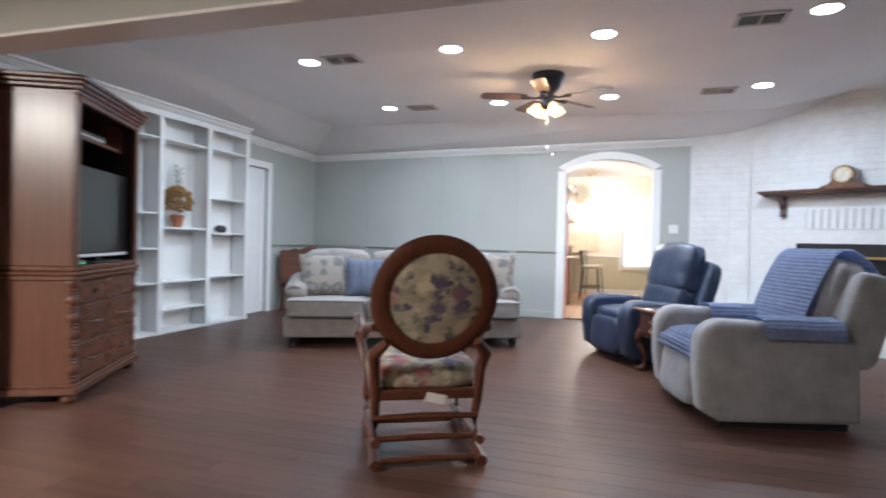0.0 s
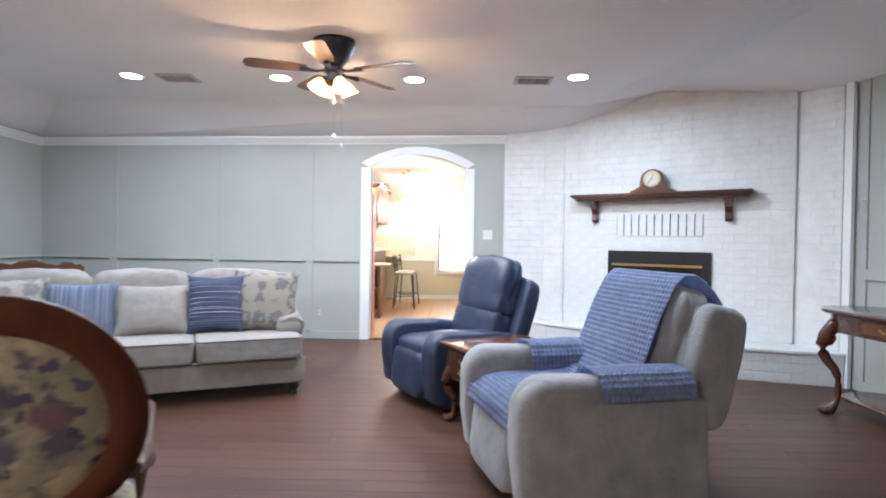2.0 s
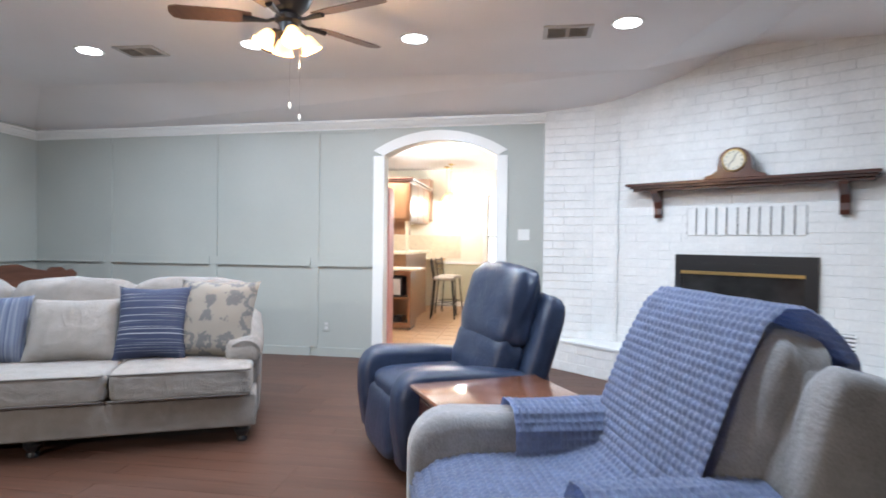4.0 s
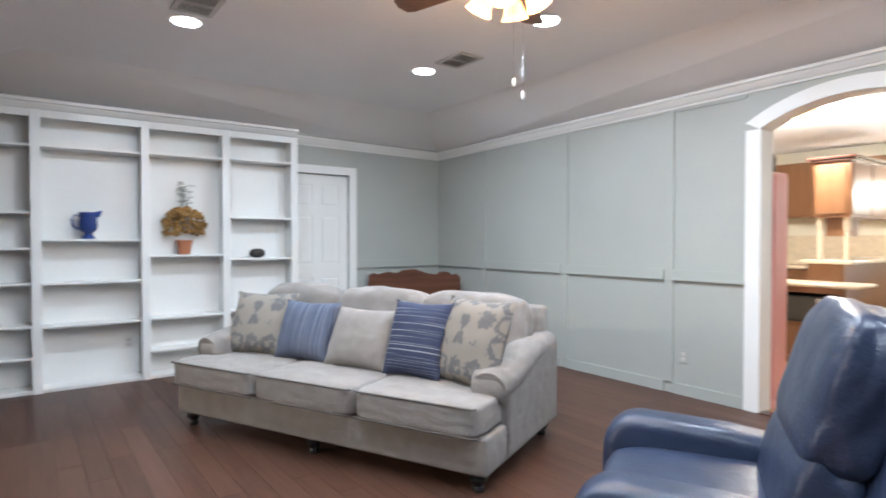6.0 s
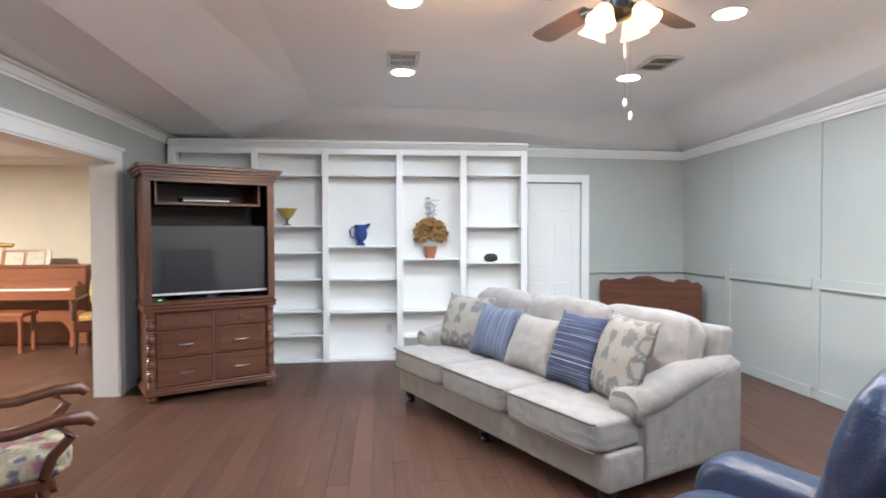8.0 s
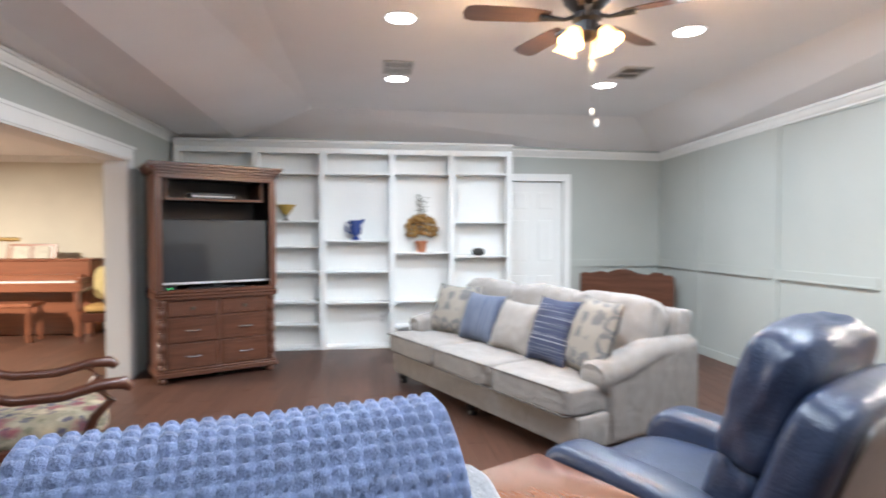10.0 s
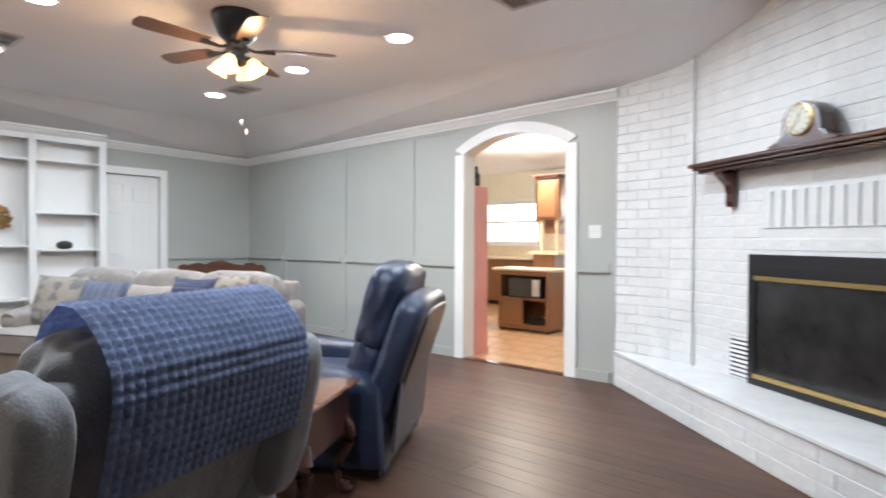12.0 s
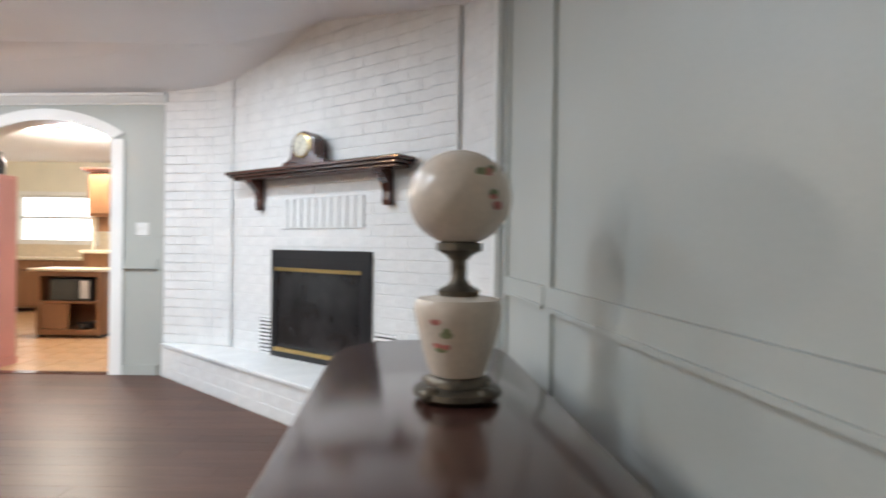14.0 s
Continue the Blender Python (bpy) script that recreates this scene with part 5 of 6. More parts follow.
# ---------------------------------------------------------------- platform rocker
def rocker(m):
    r = thing("platform_rocker", "carved wooden platform rocker with floral tapestry oval back", "rocking chair", m)
    # oval back frame leaning away from the seat
    lean = pose(0, -0.29, 0.49, 14, 0, 0)
    rx, rz = 0.258, 0.262
    ring = bmesh.new()
    n, prof = 40, ((-0.042, -0.02), (-0.034, 0.022), (0.0, 0.03), (0.03, 0.02), (0.037, -0.012), (0.0, -0.03))
    loops = []
    for k in range(n):
        a = 2 * math.pi * k / n
        loops.append([ring.verts.new(((rx + p) * math.cos(a), q, 0.32 + (rz + p) * math.sin(a))) for p, q in prof])
    for k in range(n):
        A, B = loops[k], loops[(k + 1) % n]
        for i in range(len(prof)):
            ring.faces.new((A[i], A[(i + 1) % len(prof)], B[(i + 1) % len(prof)], B[i]))
    bmesh.ops.recalc_face_normals(ring, faces=ring.faces)
    part("back_frame", moved(ring, lean), M_ROCKER, r, "oval carved frame", True)
    part("back_panel", moved(soft(2 * rx - 0.05, 0.06, 2 * rz - 0.05, 2.0, 11, (0, 0.0, 0.32)), lean), M_FLORAL, r, "floral tapestry panel", True)
    part("seat", soft(0.54, 0.58, 0.15, 4.5, 9, (0, 0.06, 0.40), 0.02, 9), M_FLORAL, r, "floral tapestry seat", True)
    part("seat_rail", boxes((-0.27, 0.27, -0.25, -0.21, 0.30, 0.35, 0.008), (-0.27, 0.27, 0.24, 0.28, 0.30, 0.35, 0.008), (-0.275, -0.235, -0.22, 0.25, 0.30, 0.35, 0.008), (0.235, 0.275, -0.22, 0.25, 0.30, 0.35, 0.008)), M_ROCKER, r)
    for s in (-1, 1):
        part("arm", tube([(s * 0.26, -0.33, 0.66), (s * 0.285, -0.22, 0.645), (s * 0.295, -0.06, 0.585), (s * 0.295, 0.13, 0.575), (s * 0.30, 0.30, 0.61), (s * 0.30, 0.40, 0.605), (s * 0.30, 0.43, 0.575)], [0.022, 0.024, 0.026, 0.026, 0.028, 0.034, 0.024], 12), M_ROCKER, r, "scrolled arm", True)
        part("arm_support", tube([(s * 0.295, 0.29, 0.59), (s * 0.30, 0.34, 0.53), (s * 0.285, 0.27, 0.45), (s * 0.27, 0.24, 0.36)], [0.022, 0.026, 0.024, 0.022], 10), M_ROCKER, r, "", True)
        part("back_post", tube([(s * 0.21, -0.36, 0.60), (s * 0.265, -0.30, 0.53), (s * 0.255, -0.25, 0.45), (s * 0.25, -0.235, 0.30)], [0.02, 0.032, 0.028, 0.022], 10), M_ROCKER, r, "", True)
        part("back_leg", tube([(s * 0.25, -0.235, 0.31), (s * 0.245, -0.20, 0.20), (s * 0.25, -0.24, 0.09)], [0.024, 0.020, 0.024], 10), M_ROCKER, r, "", True)
        part("front_leg", tube([(s * 0.25, 0.23, 0.31), (s * 0.255, 0.25, 0.20), (s * 0.25, 0.22, 0.09)], [0.024, 0.022, 0.024], 10), M_ROCKER, r, "", True)
        part("rocker_rail", tube([(s * 0.25, -0.30, 0.115), (s * 0.25, -0.12, 0.092), (s * 0.25, 0.1, 0.092), (s * 0.25, 0.29, 0.115)], 0.022, 10), M_ROCKER, r, "", True)
        part("platform_rail", tube([(s * 0.25, -0.34, 0.028), (s * 0.25, -0.2, 0.045), (s * 0.25, 0.2, 0.045), (s * 0.25, 0.33, 0.028)], [0.028, 0.022, 0.022, 0.028], 10), M_ROCKER, r, "", True)
        part("spring_mount", lathe([(0.03, 0), (0.034, 0.02), (0.024, 0.035), (0.034, 0.05)], 12, (s * 0.25, -0.02, 0.055)), M_ROCKER, r, "", True)
    for yy, z in ((-0.235, 0.215), (-0.235, 0.115), (0.22, 0.20), (-0.30, 0.035), (0.27, 0.04)):
        part("stretcher", tube([(-0.25, yy, z), (0, yy, z + 0.004), (0.25, yy, z)], [0.014, 0.017, 0.014], 10), M_ROCKER, r, "", True)
    part("dust_cover", boxes((-0.24, 0.24, -0.20, 0.24, 0.292, 0.298)), M_PAPER, r, "pale cloth under the seat")
    part("loose_tag", moved(boxes((-0.05, 0.05, -0.001, 0.001, 0, 0.05)), pose(0.03, -0.262, 0.288, 18, 12, 0)), M_PLASTIC, r, "torn white label")
    return r


rocker(pose(-0.245, 2.16, 0, 0, 0, 29))


# ---------------------------------------------------------------- carved headboard standing across the corner
def headboard():
    a, b = Vector((-4.00, 6.53, 0)), Vector((-3.50, 7.52, 0))
    d = b - a
    m = pose(a.x, a.y, 0, 0, 0, math.degrees(math.atan2(d.y, d.x)))
    L = d.length
    hb = thing("carved_bench", "carved dark wooden settle with scalloped back in the corner", "bench", m)
    crest = [(0, 0.42), (L, 0.42), (L, 0.83), (L - 0.05, 0.875), (L - 0.10, 0.86), (L - 0.15, 0.895), (L - 0.25, 0.90), (L - 0.30, 0.865), (L * 0.62, 0.885), (L * 0.5, 0.935), (L * 0.38, 0.925), (L * 0.30, 0.885), (L * 0.22, 0.905), (0.12, 0.875), (0.06, 0.89), (0.0, 0.86)]
    part("crest_board", prism(crest, 0.0, 0.03, "xz", 0.006), M_CHERRY_X, hb, "scalloped crest board")
    part("seat_board", boxes((0, L, -0.36, 0.0, 0.40, 0.43, 0.006)), M_CHERRY_X, hb)
    for x in (0.02, L - 0.06):
        part("leg", boxes((x, x + 0.04, -0.34, -0.30, 0, 0.40), (x, x + 0.04, -0.02, 0.03, 0, 0.42)), M_CHERRY, hb)
    return hb


headboard()

# ---------------------------------------------------------------- ceiling fan
FAN = (-0.015, 5.04)


def ceiling_fan():
    top = ceiling_height(FAN[0])
    f = thing("ceiling_fan", "dark bronze ceiling fan with five wooden blades and lit tulip shades", "ceiling fan", pose(FAN[0], FAN[1], 0))
    part("motor_housing", lathe([(0.16, top), (0.165, top - 0.02), (0.155, top - 0.05), (0.12, top - 0.14), (0.075, top - 0.185), (0.05, top - 0.20)], 28), M_BLACK, f, "flared dark bronze housing", True)
    part("hub", lathe([(0.05, top - 0.20), (0.075, top - 0.205), (0.078, top - 0.235), (0.055, top - 0.25), (0.05, top - 0.30), (0.07, top - 0.31), (0.05, top - 0.335), (0.02, top - 0.345)], 24), M_BLACK, f, "", True)
    for k in range(5):
        turn = pose(0, 0, 0, 0, 0, FAN_PHASE + 72 * k)
        outline = [(0.20, -0.045), (0.30, -0.062), (0.60, -0.07), (0.645, -0.055), (0.66, 0.0), (0.645, 0.055), (0.60, 0.07), (0.30, 0.062), (0.20, 0.045)]
        b = part("blade", moved(prism(outline, -0.003, 0.003, "xy", 0.0015), turn @ pose(0, 0, top - 0.222, 11, 0, 0)), M_BLADE, f, "dark wood grain blade")
        part("blade_iron", moved(tube([(0.07, 0, top - 0.222), (0.12, 0.0, top - 0.238), (0.17, 0.0, top - 0.235), (0.25, 0.0, top - 0.229)], [0.012, 0.010, 0.014, 0.022], 8), turn), M_BLACK, b, "curved blade bracket", True)
    for k in range(4):
        turn = pose(0, 0, 0, 0, 0, 35 + 90 * k)
        a = part("lamp_arm", moved(tube([(0.045, 0, top - 0.30), (0.085, 0, top - 0.295), (0.10, 0, top - 0.31)], 0.011, 8), turn), M_BLACK, f, "", True)
        sh = lathe([(0.024, 0.0), (0.034, -0.010), (0.046, -0.038), (0.054, -0.066), (0.066, -0.09), (0.062, -0.09), (0.050, -0.066)], 18)
        part("glass_shade", moved(sh, turn @ pose(0.10, 0, top - 0.305, 0, -28, 0)), M_SHADE, a, "glowing frosted tulip shade", True)
    for dx, ln in ((0.06, 0.43), (0.0, 0.36)):
        c = part("pull_chain", tube([(dx, 0.03, top - 0.335), (dx, 0.032, top - 0.335 - ln)], 0.0008, 5), M_STEEL, f)
        part("chain_fob", lathe([(0.004, 0), (0.009, 0.01), (0.009, 0.03), (0.004, 0.04)], 10, (dx, 0.032, top - 0.375 - ln)), M_PLASTIC, c, "white pull-chain fob", True)
    for k in range(4):
        turn = pose(0, 0, 0, 0, 0, 35 + 90 * k)
        bulb = lamp("fan_bulb", "POINT", FAN_WATTS, WARM, turn @ pose(0.165, 0, top - 0.405), 0.03, f)


FAN_PHASE = -19.0
ceiling_fan()


# ---------------------------------------------------------------- ceiling vents
def ceiling_vent(m, w=0.34, d=0.24, first=[]):
    if first:
        return copy_thing(first[0], m)
    v = thing("ceiling_vent", "grey metal ceiling air register with slats", "ceiling vent", m, "ceiling vents")
    part("backing", boxes((-w / 2 + 0.02, w / 2 - 0.02, -d / 2 + 0.02, d / 2 - 0.02, -0.004, 0.0)), M_PEWTER, v)
    part("frame", boxes((-w / 2, w / 2, -d / 2, -d / 2 + 0.03, -0.012, 0), (-w / 2, w / 2, d / 2 - 0.03, d / 2, -0.012, 0), (-w / 2, -w / 2 + 0.03, -d / 2 + 0.03, d / 2 - 0.03, -0.012, 0), (w / 2 - 0.03, w / 2, -d / 2 + 0.03, d / 2 - 0.03, -0.012, 0), (-0.012, 0.012, -d / 2 + 0.03, d / 2 - 0.03, -0.012, 0)), M_GRILLE, v)
    for k in range(9):
        part("slat", moved(boxes((-w / 2 + 0.03, w / 2 - 0.03, -0.009, 0.009, -0.001, 0.001)), pose(0, -d / 2 + 0.045 + k * (d - 0.09) / 8, -0.009, 35, 0, 0)), M_GRILLE, v)
    first.append(v)
    return v


for x, y in ((-1.79, 4.13), (-1.70, 6.08), (1.65, 6.0), (1.64, 4.0)):
    ceiling_vent(pose(x, y, ceiling_height(x) - 0.001, 0, 0, 0))


# ---------------------------------------------------------------- switches and outlets
def plate(name, label, category, m, toggles=0, slots=0, cover=None):
    p = thing(name, label, category, m)
    part("cover", boxes((-0.036 - 0.022 * max(0, toggles - 1), 0.036 + 0.022 * max(0, toggles - 1), -0.006, 0.0, -0.058, 0.058, 0.003)), cover or M_PLASTIC, p)
    for k in range(toggles):
        part("toggle", boxes((0.046 * (k - (toggles - 1) / 2) - 0.006, 0.046 * (k - (toggles - 1) / 2) + 0.006, -0.016, -0.006, -0.004, 0.014)), M_PLASTIC, p)
    for k in range(slots):
        part("socket", boxes((-0.017, 0.017, -0.0075, -0.006, -0.036 + 0.044 * k, -0.008 + 0.044 * k, 0.0006)), M_GRILLE, p)
    return p


plate("light_switch", "white double light switch beside the arch", "light switch", pose(1.365, YN, 1.30), 2)
plate("wall_outlet", "sage painted wall outlet in the panelled wall", "outlet", pose(-0.68, YN, 0.32), 0, 2, M_SAGE)
plate("phone_jack", "sage painted wall plate near the outlet", "wall plate", pose(-0.82, YN, 0.32), 0, 1, M_SAGE)
plate("light_switch", "white single switch beside the brick", "light switch", EAST @ pose(XE - 0.014, 5.50, 1.56, 0, 0, 90), 1)
plate("wall_outlet", "white outlet inside the bookcase back", "outlet", pose(XW + 0.0125, 4.05, 0.33, 0, 0, 90), 0, 2)

# ---------------------------------------------------------------- kitchen
def kitchen():
    lk = thing("locker", "tall coral painted metal locker by the arch", "locker", pose(-0.24, 7.815, 0))
    part("body", boxes((-0.30, 0.17, 0.0, 0.24, 0.0, 1.80, 0.006)), M_PINK, lk)
    d = part("door", boxes((0.17, 0.182, 0.015, 0.225, 0.08, 1.77, 0.004)), M_PINK, lk)
    for z in (1.60, 1.55, 1.50):
        part("louvre", boxes((0.182, 0.186, 0.07, 0.17, z, z + 0.012)), M_PINK, d)
    part("base_strip", boxes((0.17, 0.184, 0.0, 0.24, 0.0, 0.07)), M_PINK, lk)
    jug = tagged(part("dark_bottle", lathe([(0.045, 0), (0.048, 0.12), (0.02, 0.17), (0.018, 0.22)], 14), M_BLACK, smooth=True, m=pose(-0.16, 7.95, 1.801)), "dark bottle standing on the locker", "bottle")
    # serving cart with shelves
    ct = thing("kitchen_cart", "wooden kitchen island cart with open shelves", "kitchen island", pose(-0.52, 9.55, 0))
    part("top", boxes((-0.50, 0.48, -0.05, 0.46, 0.815, 0.85, 0.008)), M_COUNTER, ct, "pale worktop", True)
    for x0, x1 in ((-0.42, -0.38), (0.32, 0.36)):
        part("side_panel", boxes((x0, x1, 0.0, 0.42, 0.03, 0.815)), M_OAK, ct)
    part("back_panel", boxes((-0.38, 0.32, 0.38, 0.42, 0.03, 0.815)), M_OAK, ct)
    part("plinth", boxes((-0.38, 0.32, 0.0, 0.38, 0.03, 0.10)), M_OAK, ct)
    part("shelf", boxes((-0.38, 0.32, 0.01, 0.38, 0.42, 0.45)), M_OAK, ct)
    part("upper_rail", boxes((-0.38, 0.32, 0.0, 0.38, 0.755, 0.815)), M_OAK, ct)
    part("cupboard_door", boxes((-0.375, -0.03, 0.005, 0.025, 0.105, 0.415, 0.004)), M_OAK, ct)
    for x in (-0.40, 0.34):
        part("foot", boxes((x - 0.02, x + 0.02, 0.02, 0.38, 0, 0.03)), M_BLACK, ct)
    mw = thing("microwave", "black microwave oven on the cart shelf", "microwave", pose(-0.55, 9.58, 0.451))
    part("casing", boxes((-0.25, 0.25, 0.0, 0.32, 0.0, 0.27, 0.006)), M_BLACK, mw)
    part("door_window", boxes((-0.23, 0.11, -0.006, 0.0, 0.03, 0.25)), M_SCREEN, mw, "dark glass door")
    part("control_panel", boxes((0.13, 0.24, -0.004, 0.0, 0.03, 0.25)), M_GRILLE, mw)
    for k in range(2):
        pot = tagged(part("cooking_pan", lathe([(0.08, 0), (0.10, 0.01), (0.105, 0.07), (0.098, 0.07), (0.09, 0.015)], 18), M_STEEL if k else M_BLACK, smooth=True, m=pose(-0.40 + 0.04 * k, 9.68 + 0.06 * k, 0.1005)), "metal cooking pan on the lower cart shelf", "pan")
    # raised bar and base cabinets
    bar = thing("breakfast_bar", "wooden breakfast bar with a raised pale counter", "kitchen counter", pose(0, 0, 0))
    part("cabinet_body", boxes((-0.66, -0.32, 10.0, 11.75, 0.0, 1.03)), M_OAK, bar)
    part("counter_top", boxes((-0.71, -0.24, 9.96, 11.80, 1.03, 1.07, 0.006)), M_COUNTER, bar)
    low = thing("base_cabinet", "wooden base cabinets with pale worktop under the window", "kitchen cabinet", pose(0, 0, 0))
    part("body", boxes((-4.2, -1.2, 12.0, 12.58, 0.08, 0.87)), M_OAK, low)
    part("worktop", boxes((-4.25, -0.1, 11.95, 12.585, 0.87, 0.91, 0.005)), M_COUNTER, low)
    part("backsplash", boxes((-4.2, -2.0, 12.585, 12.597, 0.91, 1.14), (-2.0, 0.2, 12.585, 12.597, 0.91, 1.34)), M_COUNTER, low, "cream tiled backsplash")
    for k in range(5):
        part("cabinet_door", boxes((-4.15 + 0.58 * k, -3.61 + 0.58 * k, 11.98, 12.0, 0.12, 0.68, 0.004)), M_OAK, low)
        part("drawer_front", boxes((-4.15 + 0.58 * k, -3.61 + 0.58 * k, 11.98, 12.0, 0.70, 0.85, 0.004)), M_OAK, low)
    up = thing("wall_cabinet", "tall wooden wall cabinet with crown moulding", "kitchen cabinet", pose(0, 0, 0))
    part("body", boxes((-0.61, -0.285, 10.03, 11.70, 1.516, 2.09)), M_OAK, up)
    part("crown", boxes((-0.65, -0.245, 9.99, 11.74, 2.09, 2.12, 0.01), (-0.68, -0.215, 9.96, 11.77, 2.12, 2.145, 0.008)), M_DARKWOOD, up)
    part("front_panel", boxes((-0.575, -0.32, 10.015, 10.03, 1.55, 2.055, 0.004)), M_OAK, up)
    for k in range(3):
        part("door", boxes((-0.285, -0.268, 10.06 + 0.55 * k, 10.58 + 0.55 * k, 1.54, 2.07, 0.004)), M_OAK, up)
    part("drawer_box", boxes((-0.53, -0.36, 10.10, 10.50, 1.32, 1.516)), M_OAK, up)
    for x in (-0.57, -0.325):
        part("turned_post", lathe([(0.028, 1.07), (0.032, 1.10), (0.018, 1.14), (0.03, 1.25), (0.018, 1.36), (0.032, 1.40), (0.032, 1.516)], 14, (x, 10.08, 0)), M_COUNTER, up, "pale turned post", True)
    wc = thing("wall_cabinet", "wooden wall cabinet hung on the cream wall", "kitchen cabinet", pose(0, 0, 0))
    part("body", boxes((-1.95, -0.35, 12.25, 12.595, 1.60, 2.38)), M_OAK, wc)
    for k in range(3):
        part("door", boxes((-1.92 + 0.53 * k, -1.42 + 0.53 * k, 12.23, 12.25, 1.63, 2.35, 0.004)), M_OAK, wc)
    for x, y in ((0.10, 11.75), (-0.02, 12.1)):
        pend = thing("pendant_lamp", "small white glass pendant lamp, lit", "pendant lamp", pose(x, y, 0), "kitchen pendant lamps")
        part("cord", tube([(0, 0, 2.58), (0, 0, 2.06)], 0.005, 6), M_BRASS, pend)
        part("canopy", lathe([(0.05, 2.58), (0.05, 2.565), (0.01, 2.55)], 16), M_BRASS, pend, "", True)
        part("shade", lathe([(0.02, 2.07), (0.05, 2.05), (0.10, 1.95), (0.105, 1.93), (0.098, 1.93), (0.045, 2.03)], 18), M_SHADE, pend, "glowing white glass shade", True)
    for x, y, rz in ((0.12, 11.55, 80), (0.10, 10.95, 95)):
        st = thing("bar_stool", "dark metal bar stool with slatted back", "bar stool", pose(x, y, 0, 0, 0, rz), "bar stools")
        part("seat", soft(0.38, 0.38, 0.06, 3.5, 6, (0, 0, 0.63)), M_PAPER, st, "pale padded seat", True)
        for sx in (-1, 1):
            for sy in (-1, 1):
                part("leg", tube([(sx * 0.14, sy * 0.14, 0.61), (sx * 0.19, sy * 0.19, 0.0)], 0.012, 8), M_BLACK, st, "", True)
            part("back_post", tube([(sx * 0.16, 0.15, 0.63), (sx * 0.17, 0.20, 0.95)], 0.011, 8), M_BLACK, st, "", True)
        for z in (0.76, 0.84, 0.92):
            part("back_slat", tube([(-0.165, 0.185, z), (0, 0.20, z), (0.165, 0.185, z)], 0.009, 8), M_BLACK, st, "", True)
        part("foot_ring", tube([(0.18 * math.cos(a), 0.18 * math.sin(a), 0.22) for a in [2 * math.pi * k / 16 for k in range(17)]], 0.008, 6), M_BLACK, st, "", True)
    kl = thing("kitchen_ceiling_light", "round flush kitchen ceiling light, lit warm", "ceiling light", pose(-0.6, 9.6, 2.578))
    part("dome", lathe([(0.16, 0), (0.15, -0.04), (0.10, -0.07), (0.0, -0.08)], 24), M_SHADE, kl, "glowing glass dome", True)
    lamp("kitchen_bulb", "POINT", KITCHEN_WATTS, (1.0, 0.94, 0.84), pose(-0.6, 9.6, 2.36), 0.10)
    lamp("kitchen_bulb", "POINT", KITCHEN_WATTS * 0.4, (1.0, 0.94, 0.84), pose(0.10, 11.75, 1.84), 0.06)


kitchen()


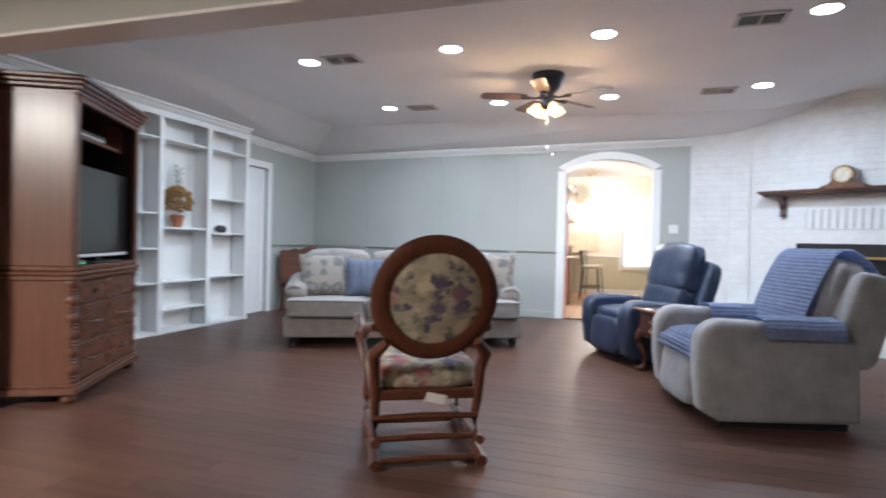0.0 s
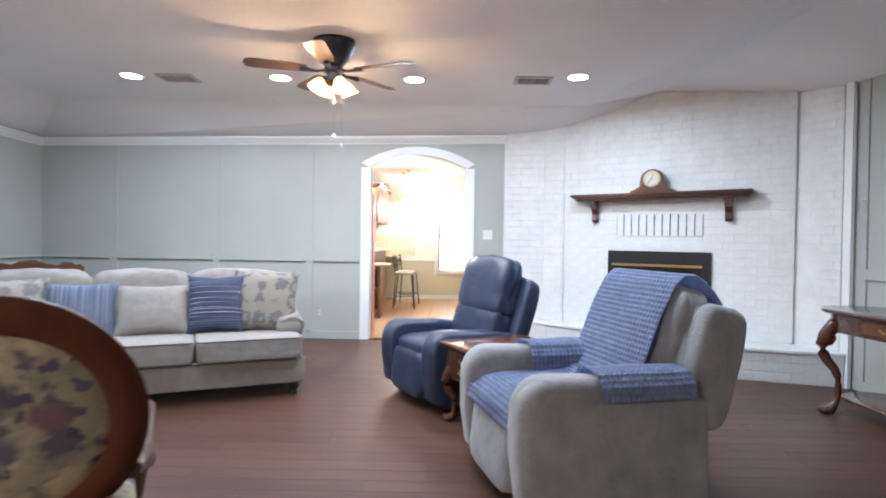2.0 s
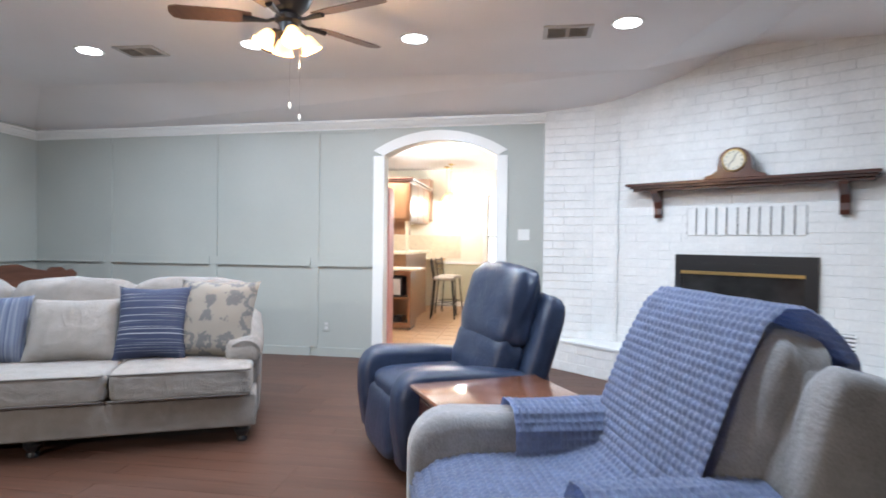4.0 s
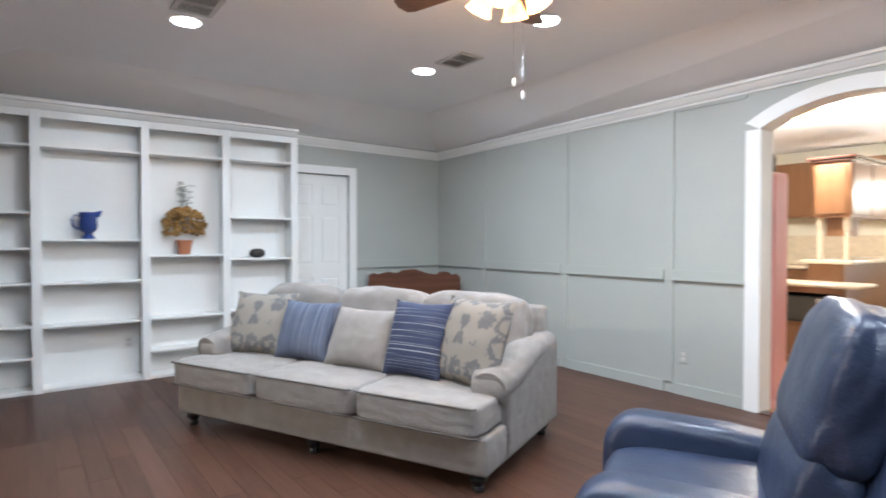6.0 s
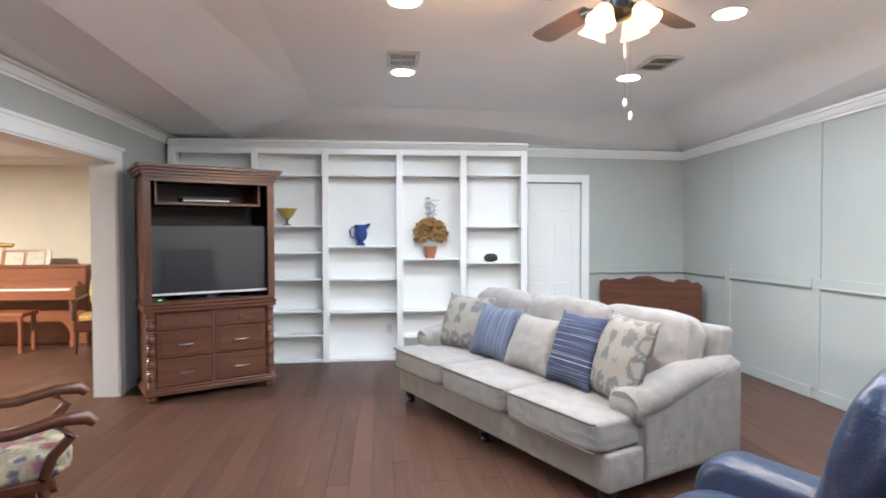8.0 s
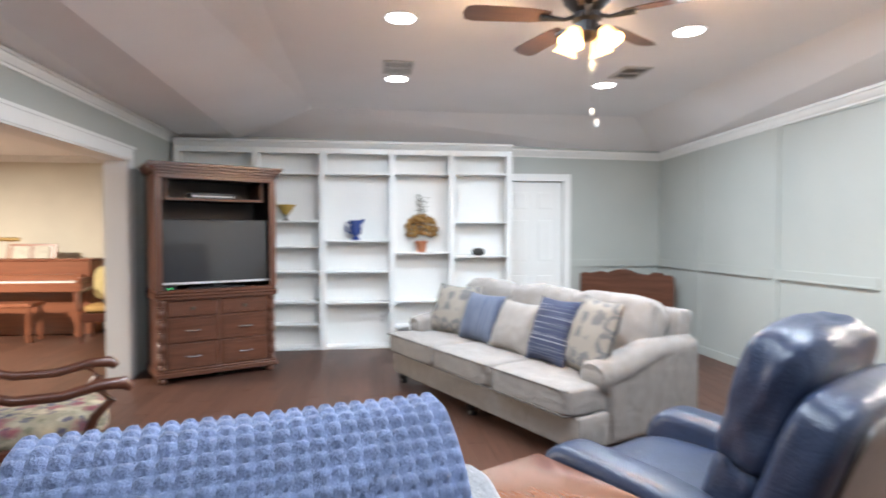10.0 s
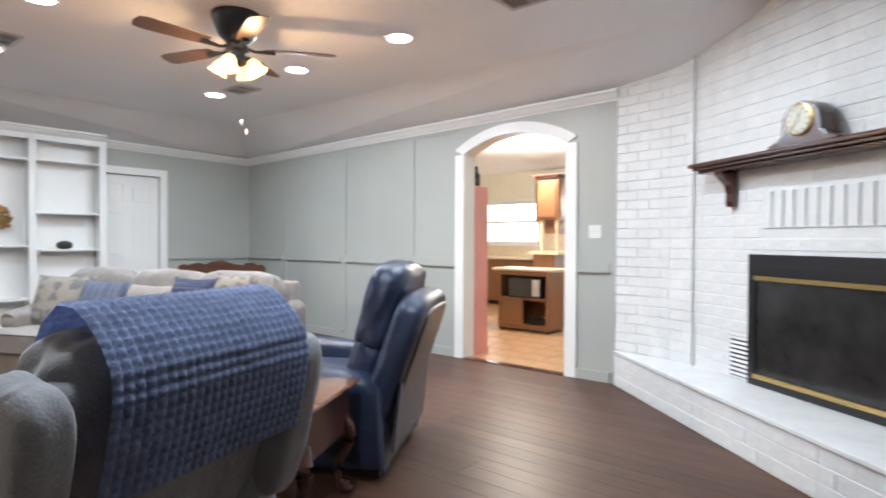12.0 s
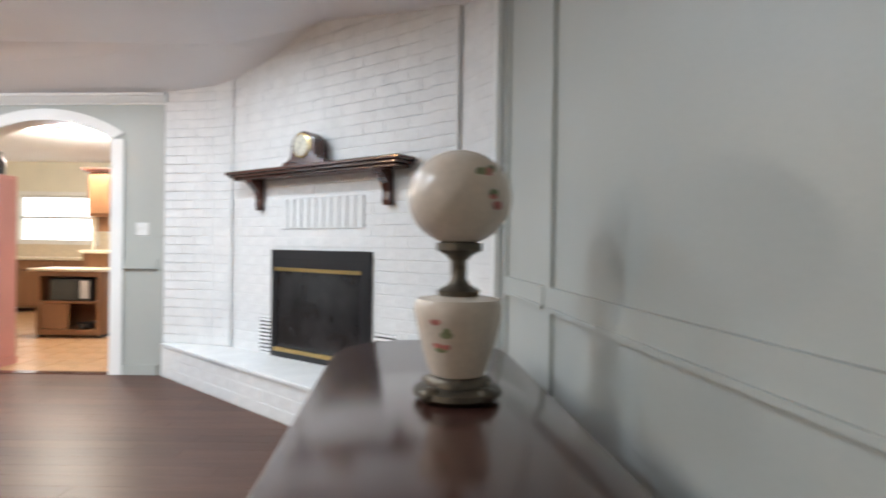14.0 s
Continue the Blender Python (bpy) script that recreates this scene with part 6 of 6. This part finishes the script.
# ---------------------------------------------------------------- piano room
def piano_room():
    pn = thing("upright_piano", "reddish wooden upright piano with open music desk", "piano", pose(-5.74, -0.62, 0, 0, 0, -90))
    part("case", boxes((-0.75, 0.75, 0.0, 0.36, 0.0, 1.0, 0.01)), M_PIANO, pn)
    part("lid", boxes((-0.77, 0.77, -0.01, 0.38, 1.0, 1.03, 0.008)), M_PIANO, pn)
    part("key_bed", boxes((-0.75, 0.75, 0.36, 0.62, 0.60, 0.72, 0.01)), M_PIANO, pn)
    part("fall_board", boxes((-0.68, 0.68, 0.34, 0.42, 0.72, 0.82, 0.006)), M_PIANO, pn)
    part("keys", boxes((-0.66, 0.66, 0.42, 0.58, 0.72, 0.735)), M_PLASTIC, pn, "white piano keys")
    for s in (-1, 1):
        part("leg", lathe([(0.04, 0.0), (0.05, 0.05), (0.03, 0.10), (0.045, 0.30), (0.035, 0.50), (0.05, 0.56), (0.05, 0.60)], 14, (s * 0.68, 0.55, 0)), M_PIANO, pn, "turned front leg", True)
        part("cheek", boxes((s * 0.72 - 0.03, s * 0.72 + 0.03, 0.36, 0.62, 0.72, 0.78, 0.008)), M_PIANO, pn)
    part("music_desk", moved(boxes((-0.30, 0.30, 0.0, 0.02, 0.0, 0.20, 0.004)), pose(0, 0.32, 1.03, 14, 0, 0)), M_PIANO, pn)
    sm = tagged(part("sheet_music", boxes((-0.24, -0.02, 0.0, 0.006, 0, 0.17), (0.02, 0.24, 0.0, 0.006, 0, 0.17)), M_PAPER, m=pose(-5.74, -0.62, 0, 0, 0, -90) @ pose(0, 0.345, 1.0345, 14, 0, 0)), "open sheet music leaning on the piano desk", "sheet music")
    bl = thing("piano_lamp", "brass piano lamp on the piano lid", "desk lamp", pose(-5.60, -0.98, 1.0305))
    part("base", lathe([(0.06, 0), (0.06, 0.012), (0.012, 0.02)], 18), M_BRASS, bl, "", True)
    part("stem", tube([(0, 0, 0.012), (0.0, 0, 0.20), (0.04, 0, 0.26), (0.09, 0, 0.26)], 0.008, 8), M_BRASS, bl, "", True)
    part("shade", moved(tube([(0.10, -0.16, 0.26), (0.10, 0.16, 0.26)], 0.028, 14), Matrix.Identity(4)), M_BRASS, bl, "horizontal brass shade", True)
    bn = thing("piano_bench", "reddish wooden piano bench under the keyboard", "bench", pose(-4.95, -0.72, 0))
    part("seat", boxes((-0.17, 0.17, -0.42, 0.42, 0.44, 0.49, 0.01)), M_PIANO, bn)
    for sx in (-1, 1):
        for sy in (-1, 1):
            part("leg", lathe([(0.025, 0), (0.03, 0.1), (0.022, 0.25), (0.03, 0.44)], 12, (sx * 0.13, sy * 0.37, 0)), M_PIANO, bn, "", True)
    ch = thing("wooden_armchair", "carved wooden armchair with gold cushioned seat", "armchair", pose(-4.95, 0.55, 0, 0, 0, -80))
    part("seat", soft(0.52, 0.48, 0.10, 4, 7, (0, 0, 0.42)), M_SEATPAD, ch, "gold striped seat", True)
    part("seat_frame", boxes((-0.27, 0.27, -0.25, 0.25, 0.26, 0.37, 0.01)), M_DARKWOOD, ch)
    part("backrest", moved(soft(0.48, 0.07, 0.46, 4, 7, (0, 0, 0.30)), pose(0, -0.24, 0.42, 10, 0, 0)), M_YELLOW, ch, "yellow patterned back cushion", True)
    for sx in (-1, 1):
        part("arm", tube([(sx * 0.27, -0.25, 0.66), (sx * 0.29, 0.0, 0.63), (sx * 0.29, 0.20, 0.63), (sx * 0.28, 0.22, 0.40)], 0.02, 8), M_DARKWOOD, ch, "", True)
        for sy in (-1, 1):
            part("leg", tube([(sx * 0.24, sy * 0.22, 0.28), (sx * 0.25, sy * 0.24, 0.0)], [0.025, 0.018], 8), M_DARKWOOD, ch, "", True)
    cl = thing("flush_ceiling_light", "round flush ceiling light of the piano room, lit warm", "ceiling light", pose(-2.4, -1.6, 2.458))
    part("dome", lathe([(0.16, 0), (0.15, -0.04), (0.10, -0.07), (0.0, -0.08)], 24), M_SHADE, cl, "glowing glass dome", True)
    lamp("piano_room_bulb", "AREA", SOUTH_WATTS, (1.0, 0.92, 0.80), pose(-2.4, -1.6, 2.36), 0.4)


piano_room()

# ---------------------------------------------------------------- bricks, boards and tiles, piece by piece
def joined(name, items, parent, material, label):
    """All further pieces of a wall as one mesh."""
    verts, faces = [], []
    for length, m in items:
        me = brick_mesh(length)
        base = len(verts)
        verts += [tuple(m @ v.co) for v in me.vertices]
        faces += [tuple(base + i for i in p.vertices) for p in me.polygons]
    me = bpy.data.meshes.new(name)
    me.from_pydata(verts, [], faces)
    me.materials.append(material)
    ob = new(name, me)
    ob.parent = parent
    return tagged(ob, label, kind="stuff")


for length, m in single:
    b = new("brick", brick_mesh(length))
    b.parent, b.matrix_basis = chimney, m
joined("brickwork", loose, chimney, M_BRICK, "further white painted bricks")
for length, m in hs:
    b = new("brick", brick_mesh(length, 0.005, 0.081))
    b.parent, b.matrix_basis = hearth, m

board_meshes = {}


def board_mesh(length, width):
    key = (round(length, 2), width)
    if key not in board_meshes:
        bm = boxes((0, length - 0.0015, 0, width - 0.0015, -0.004, 0.0, 0.0006))
        me = bpy.data.meshes.new("floor_board")
        bm.to_mesh(me)
        bm.free()
        me.materials.append(M_FLOOR)
        board_meshes[key] = me
    return board_meshes[key]


floor_ob = bpy.data.objects["floor"]
rng = random.Random(4)
W = 0.127
placed = 0
far_boards = {}
y = -4.1
while y < YN + 0.05:
    inside = y > YS - 0.2
    x0, x1 = (XW, 4.6) if inside else (-5.8, 4.75)
    width = min(W, YN + 0.06 - y)
    x = x0 - rng.choice((0.2, 0.5, 0.8, 1.1))
    while x < x1:
        length = rng.choice((0.9, 1.2, 1.5))
        a, b = max(x, x0), min(x + length, x1)
        if b - a > 0.05 and width > 0.02:
            if placed < 300 and 1.3 < y < 7.6 and -3.2 < a < 4.0 and not (-2.4 < a < -1.2 and 4.6 < y < 5.6):
                o = new("floor_board", board_mesh(round(b - a, 2), width))
                o.parent, o.matrix_basis = floor_ob, pose(a, y, 0)
                placed += 1
            else:
                far_boards.setdefault(rng.randrange(5), []).append((a, b, y, width))
        x += length
    y += W
for k, items in sorted(far_boards.items()):
    verts, faces = [], []
    for a, b, yy, width in items:
        n = len(verts)
        verts += [(a, yy, -0.004), (b - 0.0015, yy, -0.004), (b - 0.0015, yy + width - 0.0015, -0.004), (a, yy + width - 0.0015, -0.004),
                  (a, yy, 0), (b - 0.0015, yy, 0), (b - 0.0015, yy + width - 0.0015, 0), (a, yy + width - 0.0015, 0)]
        faces += [tuple(n + i for i in f) for f in ((4, 5, 6, 7), (0, 1, 5, 4), (1, 2, 6, 5), (2, 3, 7, 6), (3, 0, 4, 7))]
    me = bpy.data.meshes.new("far_boards")
    me.from_pydata(verts, [], faces)
    me.materials.append(M_FLOOR)
    o = new("boarding", me)
    o.parent = floor_ob
    tagged(o, "further dark floor boards", kind="stuff")

tile_me = bpy.data.meshes.new("floor_tile")
bm = boxes((0.004, 0.296, 0.004, 0.296, -0.004, 0.0, 0.002))
bm.to_mesh(tile_me)
bm.free()
tile_me.materials.append(M_TILE)
kf = bpy.data.objects["floor_kitchen"]
for i in range(-10, 8):
    for j in range(16):
        if i * 0.3 + 0.3 < 3.4 and YN + 0.1 + j * 0.3 + 0.3 < KY:
            o = new("floor_tile", tile_me)
            o.parent, o.matrix_basis = kf, pose(i * 0.3, YN + 0.075 + j * 0.3, 0)
setting("trim_threshold", boxes((AX0 + 0.012, AX1 - 0.012, YN - 0.03, YN + 0.07, -0.003, 0.008, 0.003)), M_DARKWOOD, "dark wooden threshold strip under the arch", "trim")
